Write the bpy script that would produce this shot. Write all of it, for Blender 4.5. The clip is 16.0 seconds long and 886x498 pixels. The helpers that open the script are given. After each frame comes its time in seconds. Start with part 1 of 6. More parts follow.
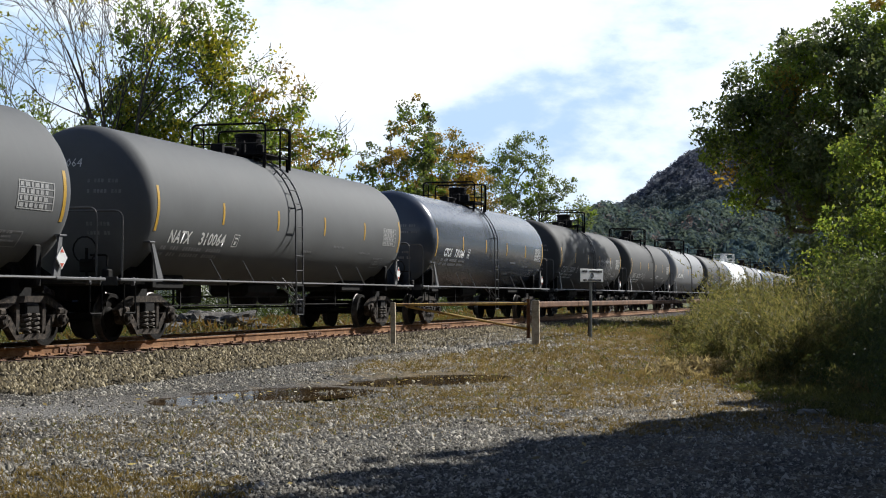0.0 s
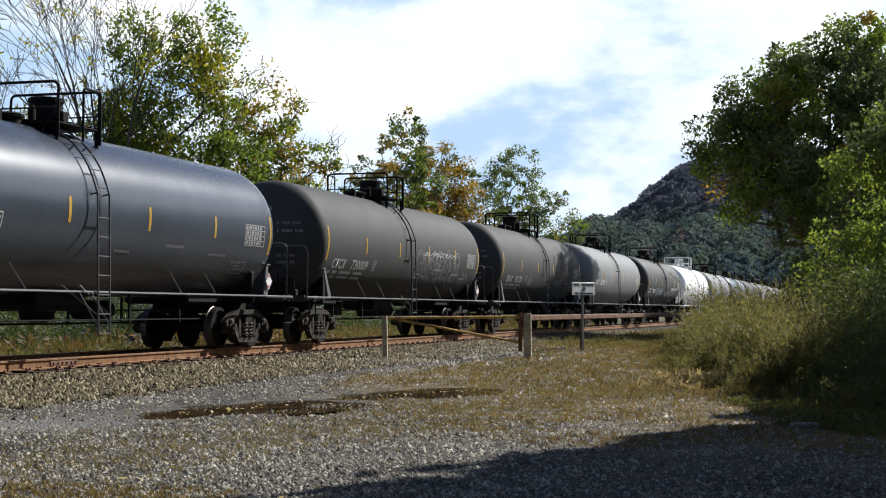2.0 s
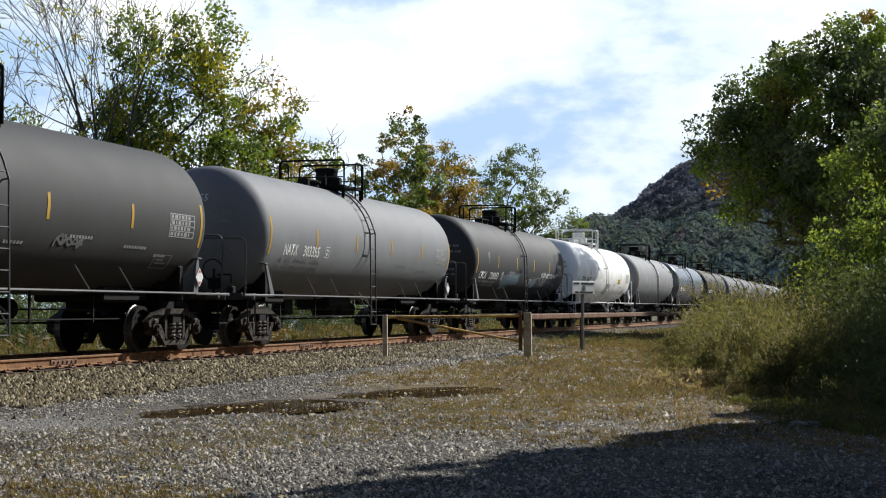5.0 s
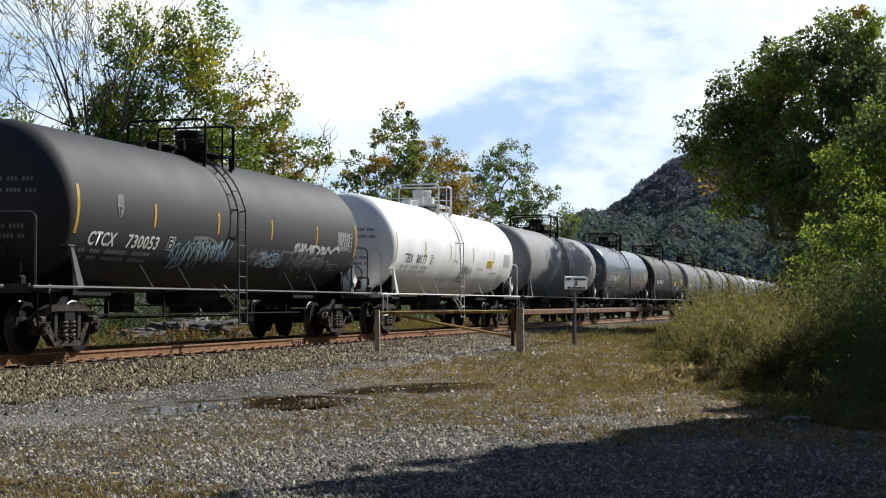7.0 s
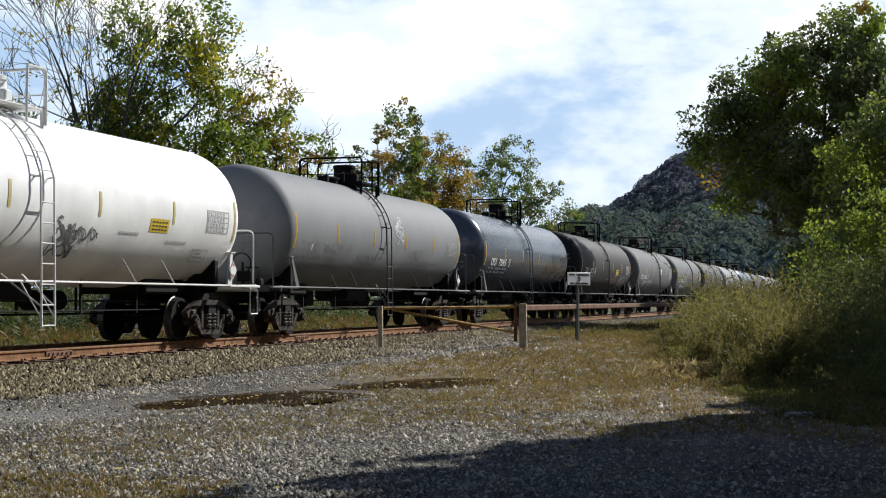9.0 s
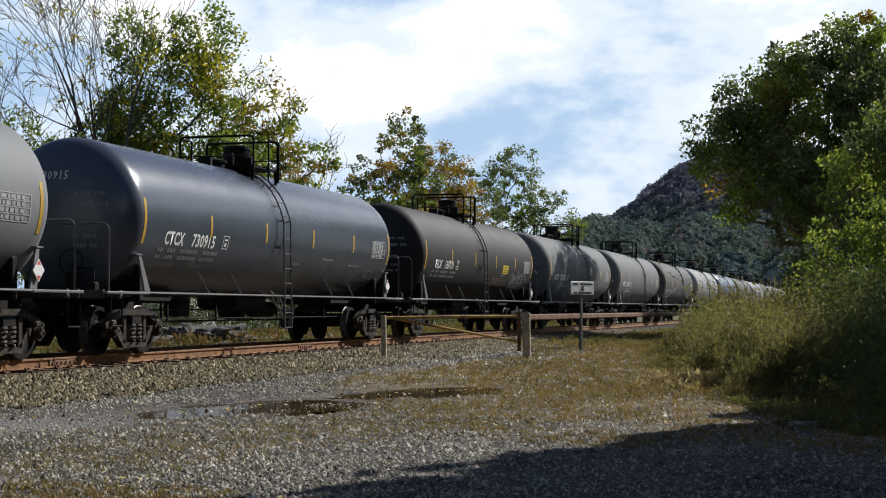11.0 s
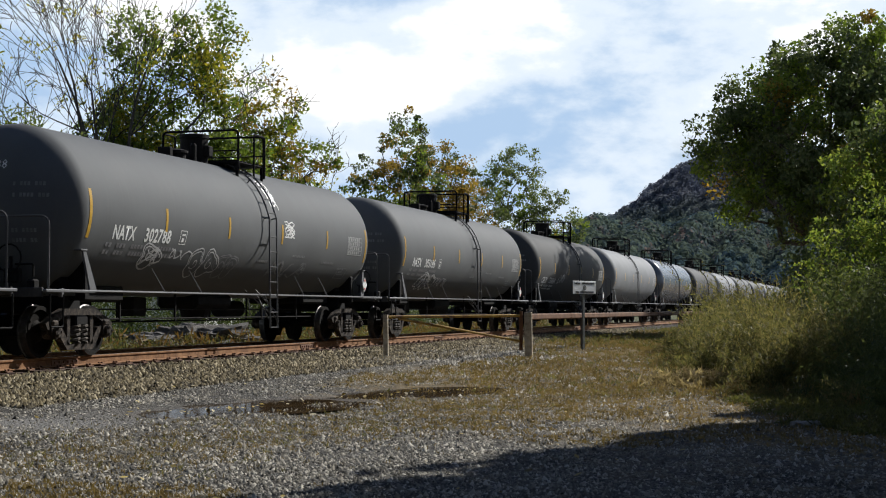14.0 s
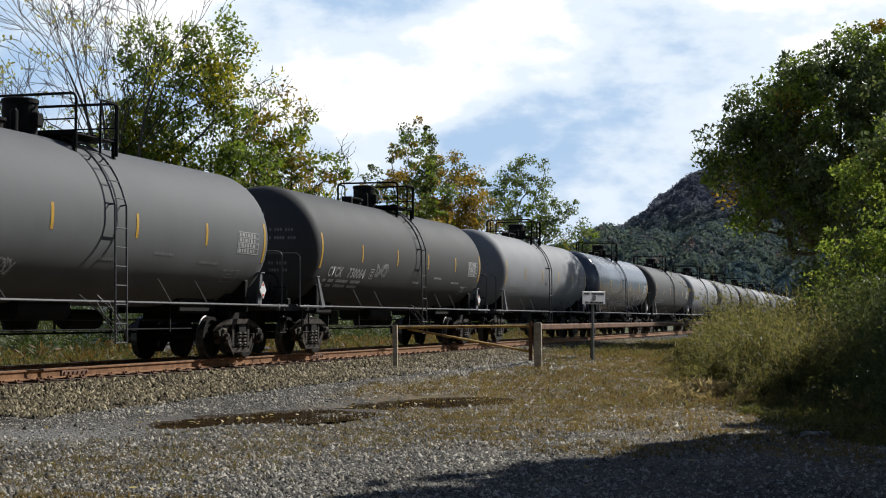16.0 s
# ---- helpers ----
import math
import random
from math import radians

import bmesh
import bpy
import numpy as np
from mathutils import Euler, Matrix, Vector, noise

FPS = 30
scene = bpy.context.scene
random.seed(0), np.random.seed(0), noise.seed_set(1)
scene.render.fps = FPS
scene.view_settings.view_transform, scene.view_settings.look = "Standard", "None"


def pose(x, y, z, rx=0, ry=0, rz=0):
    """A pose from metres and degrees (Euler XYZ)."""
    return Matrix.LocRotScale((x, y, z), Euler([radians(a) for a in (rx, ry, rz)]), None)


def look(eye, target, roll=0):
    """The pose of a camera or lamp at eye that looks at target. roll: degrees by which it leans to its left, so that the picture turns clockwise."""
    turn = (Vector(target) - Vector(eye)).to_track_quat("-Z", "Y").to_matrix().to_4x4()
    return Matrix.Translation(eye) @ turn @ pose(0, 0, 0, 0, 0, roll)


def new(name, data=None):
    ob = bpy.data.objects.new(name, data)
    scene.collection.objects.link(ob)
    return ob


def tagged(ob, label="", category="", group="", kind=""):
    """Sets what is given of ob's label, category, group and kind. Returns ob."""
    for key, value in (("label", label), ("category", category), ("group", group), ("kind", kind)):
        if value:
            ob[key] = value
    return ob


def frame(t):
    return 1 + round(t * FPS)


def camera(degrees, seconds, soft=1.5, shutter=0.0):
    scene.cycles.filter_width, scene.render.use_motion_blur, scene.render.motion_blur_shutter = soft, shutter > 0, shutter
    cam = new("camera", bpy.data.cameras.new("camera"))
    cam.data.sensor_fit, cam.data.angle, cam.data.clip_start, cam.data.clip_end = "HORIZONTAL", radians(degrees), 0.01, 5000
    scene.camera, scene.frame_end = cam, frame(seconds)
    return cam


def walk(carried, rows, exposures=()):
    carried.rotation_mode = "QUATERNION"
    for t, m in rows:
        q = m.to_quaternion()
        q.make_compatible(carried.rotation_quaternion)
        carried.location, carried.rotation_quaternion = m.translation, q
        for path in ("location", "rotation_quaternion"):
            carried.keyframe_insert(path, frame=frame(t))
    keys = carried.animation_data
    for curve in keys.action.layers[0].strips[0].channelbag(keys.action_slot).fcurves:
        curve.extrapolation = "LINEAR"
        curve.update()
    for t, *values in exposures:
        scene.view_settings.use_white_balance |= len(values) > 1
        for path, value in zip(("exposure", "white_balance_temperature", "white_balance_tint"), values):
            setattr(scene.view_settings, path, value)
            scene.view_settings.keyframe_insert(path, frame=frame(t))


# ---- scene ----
cam = camera(32.85, 16.0, soft=1.05)
EYE = 1.433          # eye above the gravel
RAIL = 0.55          # top of the rails above the gravel
D = 14.762           # the eye's distance from the track's centre line
PATH = [
    (0, 0.0, 0.0, EYE, 91.780, -0.165, 16.418),
    (0.5, 0.0, 0.0, EYE, 91.863, -0.215, 16.287),
    (1, 0.0, 0.0, EYE, 91.980, -0.112, 16.146),
    (1.5, 0.0, 0.0, EYE, 92.168, -0.063, 16.098),
    (2, 0.0, 0.0, EYE, 92.288, -0.141, 16.106),
    (2.5, 0.0, 0.0, EYE, 92.308, -0.144, 16.110),
    (3, 0.0, 0.0, EYE, 92.342, -0.116, 16.200),
    (3.5, 0.0, 0.0, EYE, 92.347, -0.070, 16.157),
    (4, 0.0, 0.0, EYE, 92.336, -0.093, 16.202),
    (6.5, 0.0, 0.0, EYE, 92.111, -0.104, 15.862),
    (7, 0.0, 0.0, EYE, 92.080, -0.051, 15.822),
    (7.5, 0.0, 0.0, EYE, 91.866, -0.172, 15.722),
    (8, 0.0, 0.0, EYE, 91.667, -0.281, 15.703),
    (8.5, 0.0, 0.0, EYE, 91.767, -0.133, 15.802),
    (9, 0.0, 0.0, EYE, 91.913, -0.080, 15.932),
    (9.5, 0.0, 0.0, EYE, 92.037, -0.072, 16.006),
    (12, 0.0, 0.0, EYE, 92.313, -0.099, 16.092),
    (12.5, 0.0, 0.0, EYE, 92.270, 0.000, 16.125),
    (13, 0.0, 0.0, EYE, 92.292, -0.105, 16.144),
    (13.5, 0.0, 0.0, EYE, 92.272, -0.138, 16.140),
    (14, 0.0, 0.0, EYE, 92.245, -0.108, 16.136),
    (14.5, 0.0, 0.0, EYE, 92.272, -0.149, 16.173),
    (15, 0.0, 0.0, EYE, 92.368, -0.147, 16.158),
    (15.5, 0.0, 0.0, EYE, 92.579, -0.031, 16.365),
    (16, 0.0, 0.0, EYE, 92.637, -0.092, 16.495),
]
walk(cam, [(t, pose(x, y, z, rx, ry, rz)) for t, x, y, z, rx, ry, rz in PATH], exposures=[(0, 0.32), (3.5, 0.27), (7, 0.24), (8.5, 0.2), (12.5, 0.05), (16, 0.05)])

# ---- sky and sun ----
SUN_AZ, SUN_EL = 32.0, 35.0      # degrees from the track's direction towards the camera's side, and up
CLOUD = 10.4
world = bpy.data.worlds.new("sky")
scene.world = world
world.use_nodes = True


def build_sky():
    nt = world.node_tree
    nt.nodes.clear()
    N, L = nt.nodes.new, nt.links.new
    out, bg = N("ShaderNodeOutputWorld"), N("ShaderNodeBackground")
    sky = N("ShaderNodeTexSky")
    sky.sky_type, sky.sun_disc = "NISHITA", False
    sky.sun_elevation, sky.sun_rotation = radians(SUN_EL), radians(SUN_AZ)
    sky.dust_density = 1.5
    dim = N("ShaderNodeMix")
    dim.data_type, dim.blend_type = "RGBA", "MULTIPLY"
    dim.inputs[0].default_value, dim.inputs[7].default_value = 1.0, (0.36, 0.44, 0.60, 1)
    L(sky.outputs[0], dim.inputs[6])
    co = N("ShaderNodeTexCoord")
    mp = N("ShaderNodeMapping")
    mp.inputs["Scale"].default_value = (1.0, 1.0, 2.2)
    mp.inputs["Location"].default_value = (0.9, 0.35, 0.1)
    L(co.outputs["Generated"], mp.inputs[0])
    n1 = N("ShaderNodeTexNoise")
    n1.inputs["Scale"].default_value, n1.inputs["Detail"].default_value, n1.inputs["Roughness"].default_value = 5.0, 8.0, 0.5
    n1.inputs["Distortion"].default_value = 0.35
    L(mp.outputs[0], n1.inputs["Vector"])
    # the broken cloud stands close together towards the horizon and opens overhead
    sep = N("ShaderNodeSeparateXYZ")
    L(co.outputs["Generated"], sep.inputs[0])
    height = N("ShaderNodeMapRange")
    height.inputs["From Min"].default_value, height.inputs["From Max"].default_value = 0.20, 0.36
    height.inputs["To Min"].default_value, height.inputs["To Max"].default_value = 0.30, -0.20
    L(sep.outputs[2], height.inputs[0])
    dens = N("ShaderNodeMath")
    L(n1.outputs["Fac"], dens.inputs[0])
    L(height.outputs[0], dens.inputs[1])
    cover = N("ShaderNodeValToRGB")
    cover.color_ramp.elements[0].position, cover.color_ramp.elements[1].position = 0.44, 0.58
    L(dens.outputs[0], cover.inputs[0])
    n2 = N("ShaderNodeTexNoise")
    n2.inputs["Scale"].default_value, n2.inputs["Detail"].default_value, n2.inputs["Roughness"].default_value = 7.0, 10.0, 0.55
    mp2 = N("ShaderNodeMapping")
    mp2.inputs["Scale"].default_value = (1.0, 1.0, 2.0)
    mp2.inputs["Location"].default_value = (0.62, 0.2, 0.36)
    L(co.outputs["Generated"], mp2.inputs[0])
    L(mp2.outputs[0], n2.inputs["Vector"])
    tilt = N("ShaderNodeMath")
    tilt.operation = "MULTIPLY_ADD"
    tilt.inputs[1].default_value = 0.75
    L(sep.outputs[2], tilt.inputs[0])
    lean = N("ShaderNodeMath")
    lean.operation = "MULTIPLY_ADD"
    lean.inputs[1].default_value, lean.inputs[2].default_value = -0.10, -0.075
    L(sep.outputs[0], lean.inputs[0])
    both = N("ShaderNodeMath")
    bold = N("ShaderNodeMath")
    bold.operation = "MULTIPLY_ADD"
    bold.inputs[1].default_value, bold.inputs[2].default_value = 1.7, -0.35
    L(n2.outputs["Fac"], bold.inputs[0])
    L(bold.outputs[0], both.inputs[0])
    L(lean.outputs[0], both.inputs[1])
    L(both.outputs[0], tilt.inputs[2])
    shade = N("ShaderNodeValToRGB")
    shade.color_ramp.interpolation = "EASE"
    shade.color_ramp.elements[0].position, shade.color_ramp.elements[1].position = 0.33, 0.74
    shade.color_ramp.elements[0].color, shade.color_ramp.elements[1].color = (0.42, 0.58, 0.80, 1), (1.06, 1.06, 1.06, 1)
    grey = shade.color_ramp.elements.new(0.57)
    grey.color = (0.76, 0.85, 0.95, 1)
    L(tilt.outputs[0], shade.inputs[0])
    lift = N("ShaderNodeMix")
    lift.data_type, lift.blend_type = "RGBA", "MULTIPLY"
    lift.inputs[0].default_value, lift.inputs[7].default_value = 1.0, (CLOUD, CLOUD, CLOUD, 1)
    L(shade.outputs[0], lift.inputs[6])
    mix = N("ShaderNodeMix")
    mix.data_type = "RGBA"
    L(cover.outputs[0], mix.inputs[0])
    L(dim.outputs[2], mix.inputs[6])
    L(lift.outputs[2], mix.inputs[7])
    L(mix.outputs[2], bg.inputs[0])
    bg.inputs[1].default_value = 0.1
    L(bg.outputs[0], out.inputs[0])


build_sky()
sun_data = bpy.data.lights.new("sun", "SUN")
sun_data.energy, sun_data.angle, sun_data.color = 5.0, radians(0.6), (1.0, 0.985, 0.94)
sun_dir = Vector((math.sin(radians(SUN_AZ)) * math.cos(radians(SUN_EL)), math.cos(radians(SUN_AZ)) * math.cos(radians(SUN_EL)), math.sin(radians(SUN_EL))))
new("sun", sun_data).matrix_world = look(sun_dir * 100, (0, 0, 0))

# ---- materials ----
class Nodes:
    """A small helper that strings shader nodes together."""

    def __init__(self, name):
        self.mat = bpy.data.materials.new(name)
        self.mat.use_nodes = True
        self.nt = self.mat.node_tree
        self.bsdf = self.nt.nodes["Principled BSDF"]

    def n(self, kind, **values):
        node = self.nt.nodes.new("ShaderNode" + kind)
        for key, v in values.items():
            if key in node.inputs:
                if isinstance(v, bpy.types.NodeSocket):
                    self.nt.links.new(v, node.inputs[key])
                else:
                    node.inputs[key].default_value = v
        return node

    def link(self, a, b):
        self.nt.links.new(a, b)

    def coords(self, scale=(1, 1, 1), world=False):
        src = self.n("NewGeometry").outputs["Position"] if world else self.n("TexCoord").outputs["Object"]
        mp = self.n("Mapping", Scale=scale)
        self.link(src, mp.inputs["Vector"])
        return mp.outputs[0]

    def noise(self, vec, scale, detail=4.0, rough=0.55):
        return self.n("TexNoise", Vector=vec, Scale=scale, Detail=detail, Roughness=rough).outputs["Fac"]

    def ramp(self, fac, *stops):
        r = self.n("ValToRGB")
        e = r.color_ramp.elements
        while len(e) < len(stops):
            e.new(0.5)
        for el, (p, c) in zip(e, stops):
            el.position, el.color = p, (*c, 1.0) if len(c) == 3 else c
        self.link(fac, r.inputs[0])
        return r.outputs[0]

    def mix(self, fac, a, b, mode="MIX"):
        m = self.n("Mix")
        m.data_type, m.blend_type = "RGBA", mode
        for sock, v in ((m.inputs[0], fac), (m.inputs[6], a), (m.inputs[7], b)):
            if isinstance(v, bpy.types.NodeSocket):
                self.link(v, sock)
            elif isinstance(v, (int, float)):
                sock.default_value = v
            else:
                sock.default_value = (*v, 1.0)
        return m.outputs[2]

    def math(self, op, a, b=0.0):
        m = self.n("Math")
        m.operation = op
        for sock, v in zip(m.inputs, (a, b)):
            if isinstance(v, bpy.types.NodeSocket):
                self.link(v, sock)
            else:
                sock.default_value = v
        return m.outputs[0]

    def bump(self, height, strength=0.5, dist=0.02):
        b = self.n("Bump", Strength=strength, Distance=dist, Height=height)
        self.link(b.outputs[0], self.bsdf.inputs["Normal"])

    def set(self, color=None, rough=None, metal=None, spec=None):
        for key, v in (("Base Color", color), ("Roughness", rough), ("Metallic", metal), ("Specular IOR Level", spec)):
            if v is None:
                continue
            if isinstance(v, bpy.types.NodeSocket):
                self.link(v, self.bsdf.inputs[key])
            elif isinstance(v, (int, float)):
                self.bsdf.inputs[key].default_value = v
            else:
                self.bsdf.inputs[key].default_value = (*v, 1.0)
        return self.mat


def paint(name, base, rough=0.5, dirt=0.35, dust=(0.13, 0.127, 0.122), streak=True, spec=0.35):
    """Painted steel, with road dust, drips down the sides and fine scuffs."""
    k = Nodes(name)
    co = k.coords()
    rnd = k.n("ObjectInfo").outputs["Random"]
    shift = k.n("VectorMath")
    k.link(co, shift.inputs[0])
    off = k.n("CombineXYZ")
    k.link(k.math("MULTIPLY", rnd, 40.0), off.inputs[1])
    k.link(off.outputs[0], shift.inputs[1])
    v = shift.outputs[0]
    big = k.noise(v, 0.9, 5.0)
    fine = k.noise(v, 18.0, 5.0, 0.65)
    drip_co = k.n("Mapping", Scale=(1.2, 9.0, 0.5))
    k.link(v, drip_co.inputs["Vector"])
    drip = k.noise(drip_co.outputs[0], 1.6, 6.0, 0.6)
    lo, hi = [c * 0.86 for c in base], [min(1, c * 1.12) for c in base]
    col = k.ramp(big, (0.3, lo), (0.7, hi))
    col = k.mix(k.math("MULTIPLY", k.ramp(fine, (0.45, (0, 0, 0)), (0.75, (1, 1, 1))), dirt * 0.5), col, dust)
    if streak:
        col = k.mix(k.math("MULTIPLY", k.ramp(drip, (0.5, (0, 0, 0)), (0.72, (1, 1, 1))), dirt), col, dust)
    k.bump(k.noise(v, 2.0, 2.0), 0.015, 0.01)
    return k.set(col, k.ramp(big, (0.3, [rough * 0.96] * 3), (0.7, [min(1, rough * 1.05)] * 3)), 0.0, spec)


def speckle(name, colors, scale, rough=0.8, metal=0.0, bump=0.4, dist=0.01, spec=0.4):
    """A plain mottled surface at two scales."""
    k = Nodes(name)
    co = k.coords()
    a, b = k.noise(co, scale, 6.0, 0.6), k.noise(co, scale * 9.0, 4.0, 0.6)
    f = k.math("ADD", k.math("MULTIPLY", a, 0.65), k.math("MULTIPLY", b, 0.35))
    n = len(colors)
    stops = [(0.36 + 0.28 * i / max(1, n - 1), c) for i, c in enumerate(colors)]
    k.bump(b, bump, dist)
    return k.set(k.ramp(f, *stops), rough, metal, spec)


def island(name, colors, rough=0.6, trans=0.0, spec=0.3):
    """Leaves, blades and stones: each joined piece takes a shade of its own."""
    k = Nodes(name)
    r = k.n("NewGeometry").outputs["Random Per Island"]
    n = len(colors)
    col = k.ramp(r, *[((i + 0.5) / n, c) for i, c in enumerate(colors)])
    mean = [sum(c[i] for c in colors) / n for i in range(3)]
    col = k.mix(0.35, col, k.ramp(k.noise(k.coords(), 0.45, 3.0), (0.35, [c * 0.5 for c in mean]), (0.65, [min(1.0, c * 1.6) for c in mean])))
    k.set(col, rough, 0.0, spec)
    if trans:
        t = k.n("BsdfTranslucent")
        k.link(k.mix(1.0, col, (1.7, 1.65, 1.2), "MULTIPLY"), t.inputs["Color"])
        m = k.n("MixShader", Fac=trans)
        k.link(k.bsdf.outputs[0], m.inputs[1])
        k.link(t.outputs[0], m.inputs[2])
        k.link(m.outputs[0], k.nt.nodes["Material Output"].inputs["Surface"])
    return k.mat


STEEL_BLACK = speckle("underframe_black", [(0.005, 0.005, 0.005), (0.014, 0.012, 0.011)], 4.0, 0.85, spec=0.2)
STEEL_DUSTY = speckle("truck_casting", [(0.009, 0.007, 0.005), (0.028, 0.021, 0.016), (0.11, 0.085, 0.064)], 9.0, 0.8, spec=0.22)
SPRING_STEEL = speckle("dusty_springs", [(0.05, 0.043, 0.036), (0.11, 0.095, 0.08), (0.19, 0.165, 0.14)], 9.0, 0.75, spec=0.3)
WHEEL_STEEL = speckle("wheel_steel", [(0.004, 0.0035, 0.003), (0.013, 0.010, 0.008)], 6.0, 0.8, spec=0.15)
TREAD = speckle("polished_tread", [(0.05, 0.046, 0.042), (0.12, 0.112, 0.105)], 12.0, 0.42, 0.6, 0.1)
RUSTY = speckle("rusty_steel", [(0.07, 0.032, 0.018), (0.17, 0.085, 0.05), (0.24, 0.14, 0.09)], 7.0, 0.85)
RAIL_SIDE = speckle("rail_rust", [(0.12, 0.052, 0.02), (0.23, 0.108, 0.042), (0.32, 0.165, 0.072)], 6.0, 0.85)
RAIL_TOP = speckle("rail_head", [(0.30, 0.28, 0.27), (0.42, 0.40, 0.39)], 15.0, 0.35, 0.8, 0.1)
TIE = speckle("creosoted_wood", [(0.035, 0.02, 0.014), (0.10, 0.06, 0.042), (0.16, 0.10, 0.075)], 8.0, 0.9, bump=0.8)
RAIL_GREY = paint("grey_handrail", (0.13, 0.13, 0.134), 0.5, 0.5, (0.08, 0.075, 0.07))
LADDER_GREY = paint("grey_ladder", (0.075, 0.075, 0.077), 0.55, 0.4, (0.10, 0.095, 0.09))
DECK_DARK = paint("dark_grey_deck", (0.03, 0.03, 0.03), 0.7, 0.4)
WHITE = speckle("white_paint", [(0.68, 0.68, 0.66), (0.8, 0.8, 0.78)], 9.0, 0.6)
DIM_WHITE = speckle("faded_white_paint", [(0.26, 0.26, 0.26), (0.42, 0.42, 0.41)], 9.0, 0.7)
YELLOW = speckle("yellow_reflective_strip", [(0.46, 0.27, 0.035), (0.60, 0.36, 0.05)], 6.0, 0.4)
BARK = speckle("bark", [(0.05, 0.04, 0.032), (0.12, 0.10, 0.085)], 6.0, 0.9, bump=0.9, dist=0.03)
TWIG = speckle("grey_twigs", [(0.03, 0.026, 0.022), (0.075, 0.066, 0.056)], 6.0, 0.9)
POST_WOOD = speckle("weathered_post", [(0.22, 0.18, 0.125), (0.42, 0.36, 0.26), (0.55, 0.49, 0.38)], 7.0, 0.85, bump=0.7)


# ---- mesh helpers ----
def mesh_object(name, bm, material, parent=None, label="", smooth=False):
    """Links a bmesh as one mesh object, under a parent where one is given."""
    me = bpy.data.meshes.new(name)
    bm.to_mesh(me)
    bm.free()
    return mesh_link(name, me, material, parent, label, smooth)


def mesh_link(name, me, material, parent=None, label="", smooth=False):
    for m in material if isinstance(material, (list, tuple)) else [material]:
        me.materials.append(m)
    if smooth:
        me.polygons.foreach_set("use_smooth", [True] * len(me.polygons))
    ob = new(name, me)
    ob.parent = parent
    if label:
        ob["label"] = label
    return ob


def part(name, bm, material, parent, label="", smooth=False):
    return mesh_object(name, bm, material, parent, label, smooth)


def share(name, ob, parent, m=None):
    """One more object on the mesh of ob."""
    o = new(name, ob.data)
    o.parent = parent
    if m is not None:
        o.matrix_basis = m
    return o


def group_thing(name, x=0, y=0, z=0, rz=0):
    e = new(name)
    e.empty_display_size = 0.2
    e.matrix_basis = pose(x, y, z, 0, 0, rz)
    return e


def add_box(bm, x0, x1, y0, y1, z0, z1, bevel=0.0, m=None):
    vs = [bm.verts.new((x, y, z)) for x in (x0, x1) for y in (y0, y1) for z in (z0, z1)]
    fs = [bm.faces.new([vs[i] for i in q]) for q in ((0, 1, 3, 2), (4, 6, 7, 5), (0, 4, 5, 1), (2, 3, 7, 6), (0, 2, 6, 4), (1, 5, 7, 3))]
    if bevel:
        es = list({e for f in fs for e in f.edges})
        got = bmesh.ops.bevel(bm, geom=es, offset=bevel, segments=1, affect="EDGES")
        vs = list({v for v in got["verts"]} | {v for v in vs if v.is_valid})
    if m is not None:
        bmesh.ops.transform(bm, matrix=m, verts=vs)
    return vs


def add_tube(bm, pts, r, seg=6, cap=True):
    """A round bar along a line of points; r is one radius or one for each point."""
    pts = [Vector(p) for p in pts]
    rs = r if isinstance(r, (list, tuple)) else [r] * len(pts)
    rings, side = [], None
    for i, p in enumerate(pts):
        d = (pts[min(i + 1, len(pts) - 1)] - pts[max(i - 1, 0)]).normalized()
        if side is None:
            side = d.orthogonal().normalized()
        side = (side - d * side.dot(d)).normalized()
        up = d.cross(side)
        rings.append([bm.verts.new(p + (side * math.cos(a) + up * math.sin(a)) * rs[i]) for a in (2 * math.pi * k / seg for k in range(seg))])
    for a, b in zip(rings, rings[1:]):
        for k in range(seg):
            bm.faces.new((a[k], a[(k + 1) % seg], b[(k + 1) % seg], b[k]))
    if cap:
        bm.faces.new(rings[0][::-1])
        bm.faces.new(rings[-1])
    return rings


def add_lathe(bm, prof, axis="Y", seg=48, center=(0, 0, 0)):
    """Turns a profile of (along, radius) round an axis."""
    rings = []
    for s, r in prof:
        ring = []
        for k in range(seg):
            a = 2 * math.pi * k / seg
            c, n = math.cos(a) * r, math.sin(a) * r
            p = {"Y": (c, s, n), "X": (s, c, n), "Z": (c, n, s)}[axis]
            ring.append(bm.verts.new(Vector(p) + Vector(center)))
        rings.append(ring)
    for a, b in zip(rings, rings[1:]):
        for k in range(seg):
            bm.faces.new((a[k], a[(k + 1) % seg], b[(k + 1) % seg], b[k]))
    for ring, flip in ((rings[0], True), (rings[-1], False)):
        if prof[0][1] > 1e-4:
            bm.faces.new(ring[::-1] if flip else ring)
    bmesh.ops.recalc_face_normals(bm, faces=bm.faces)
    return rings


def bend(points, radius, n=4):
    """Rounds the corners of a line of points."""
    pts = [Vector(p) for p in points]
    out = [pts[0]]
    for a, b, c in zip(pts, pts[1:], pts[2:]):
        u, v = (a - b).normalized(), (c - b).normalized()
        p, q = b + u * radius, b + v * radius
        for i in range(n + 1):
            t = i / n
            out.append(p * (1 - t) ** 2 + b * 2 * t * (1 - t) + q * t * t)
    out.append(pts[-1])
    return out


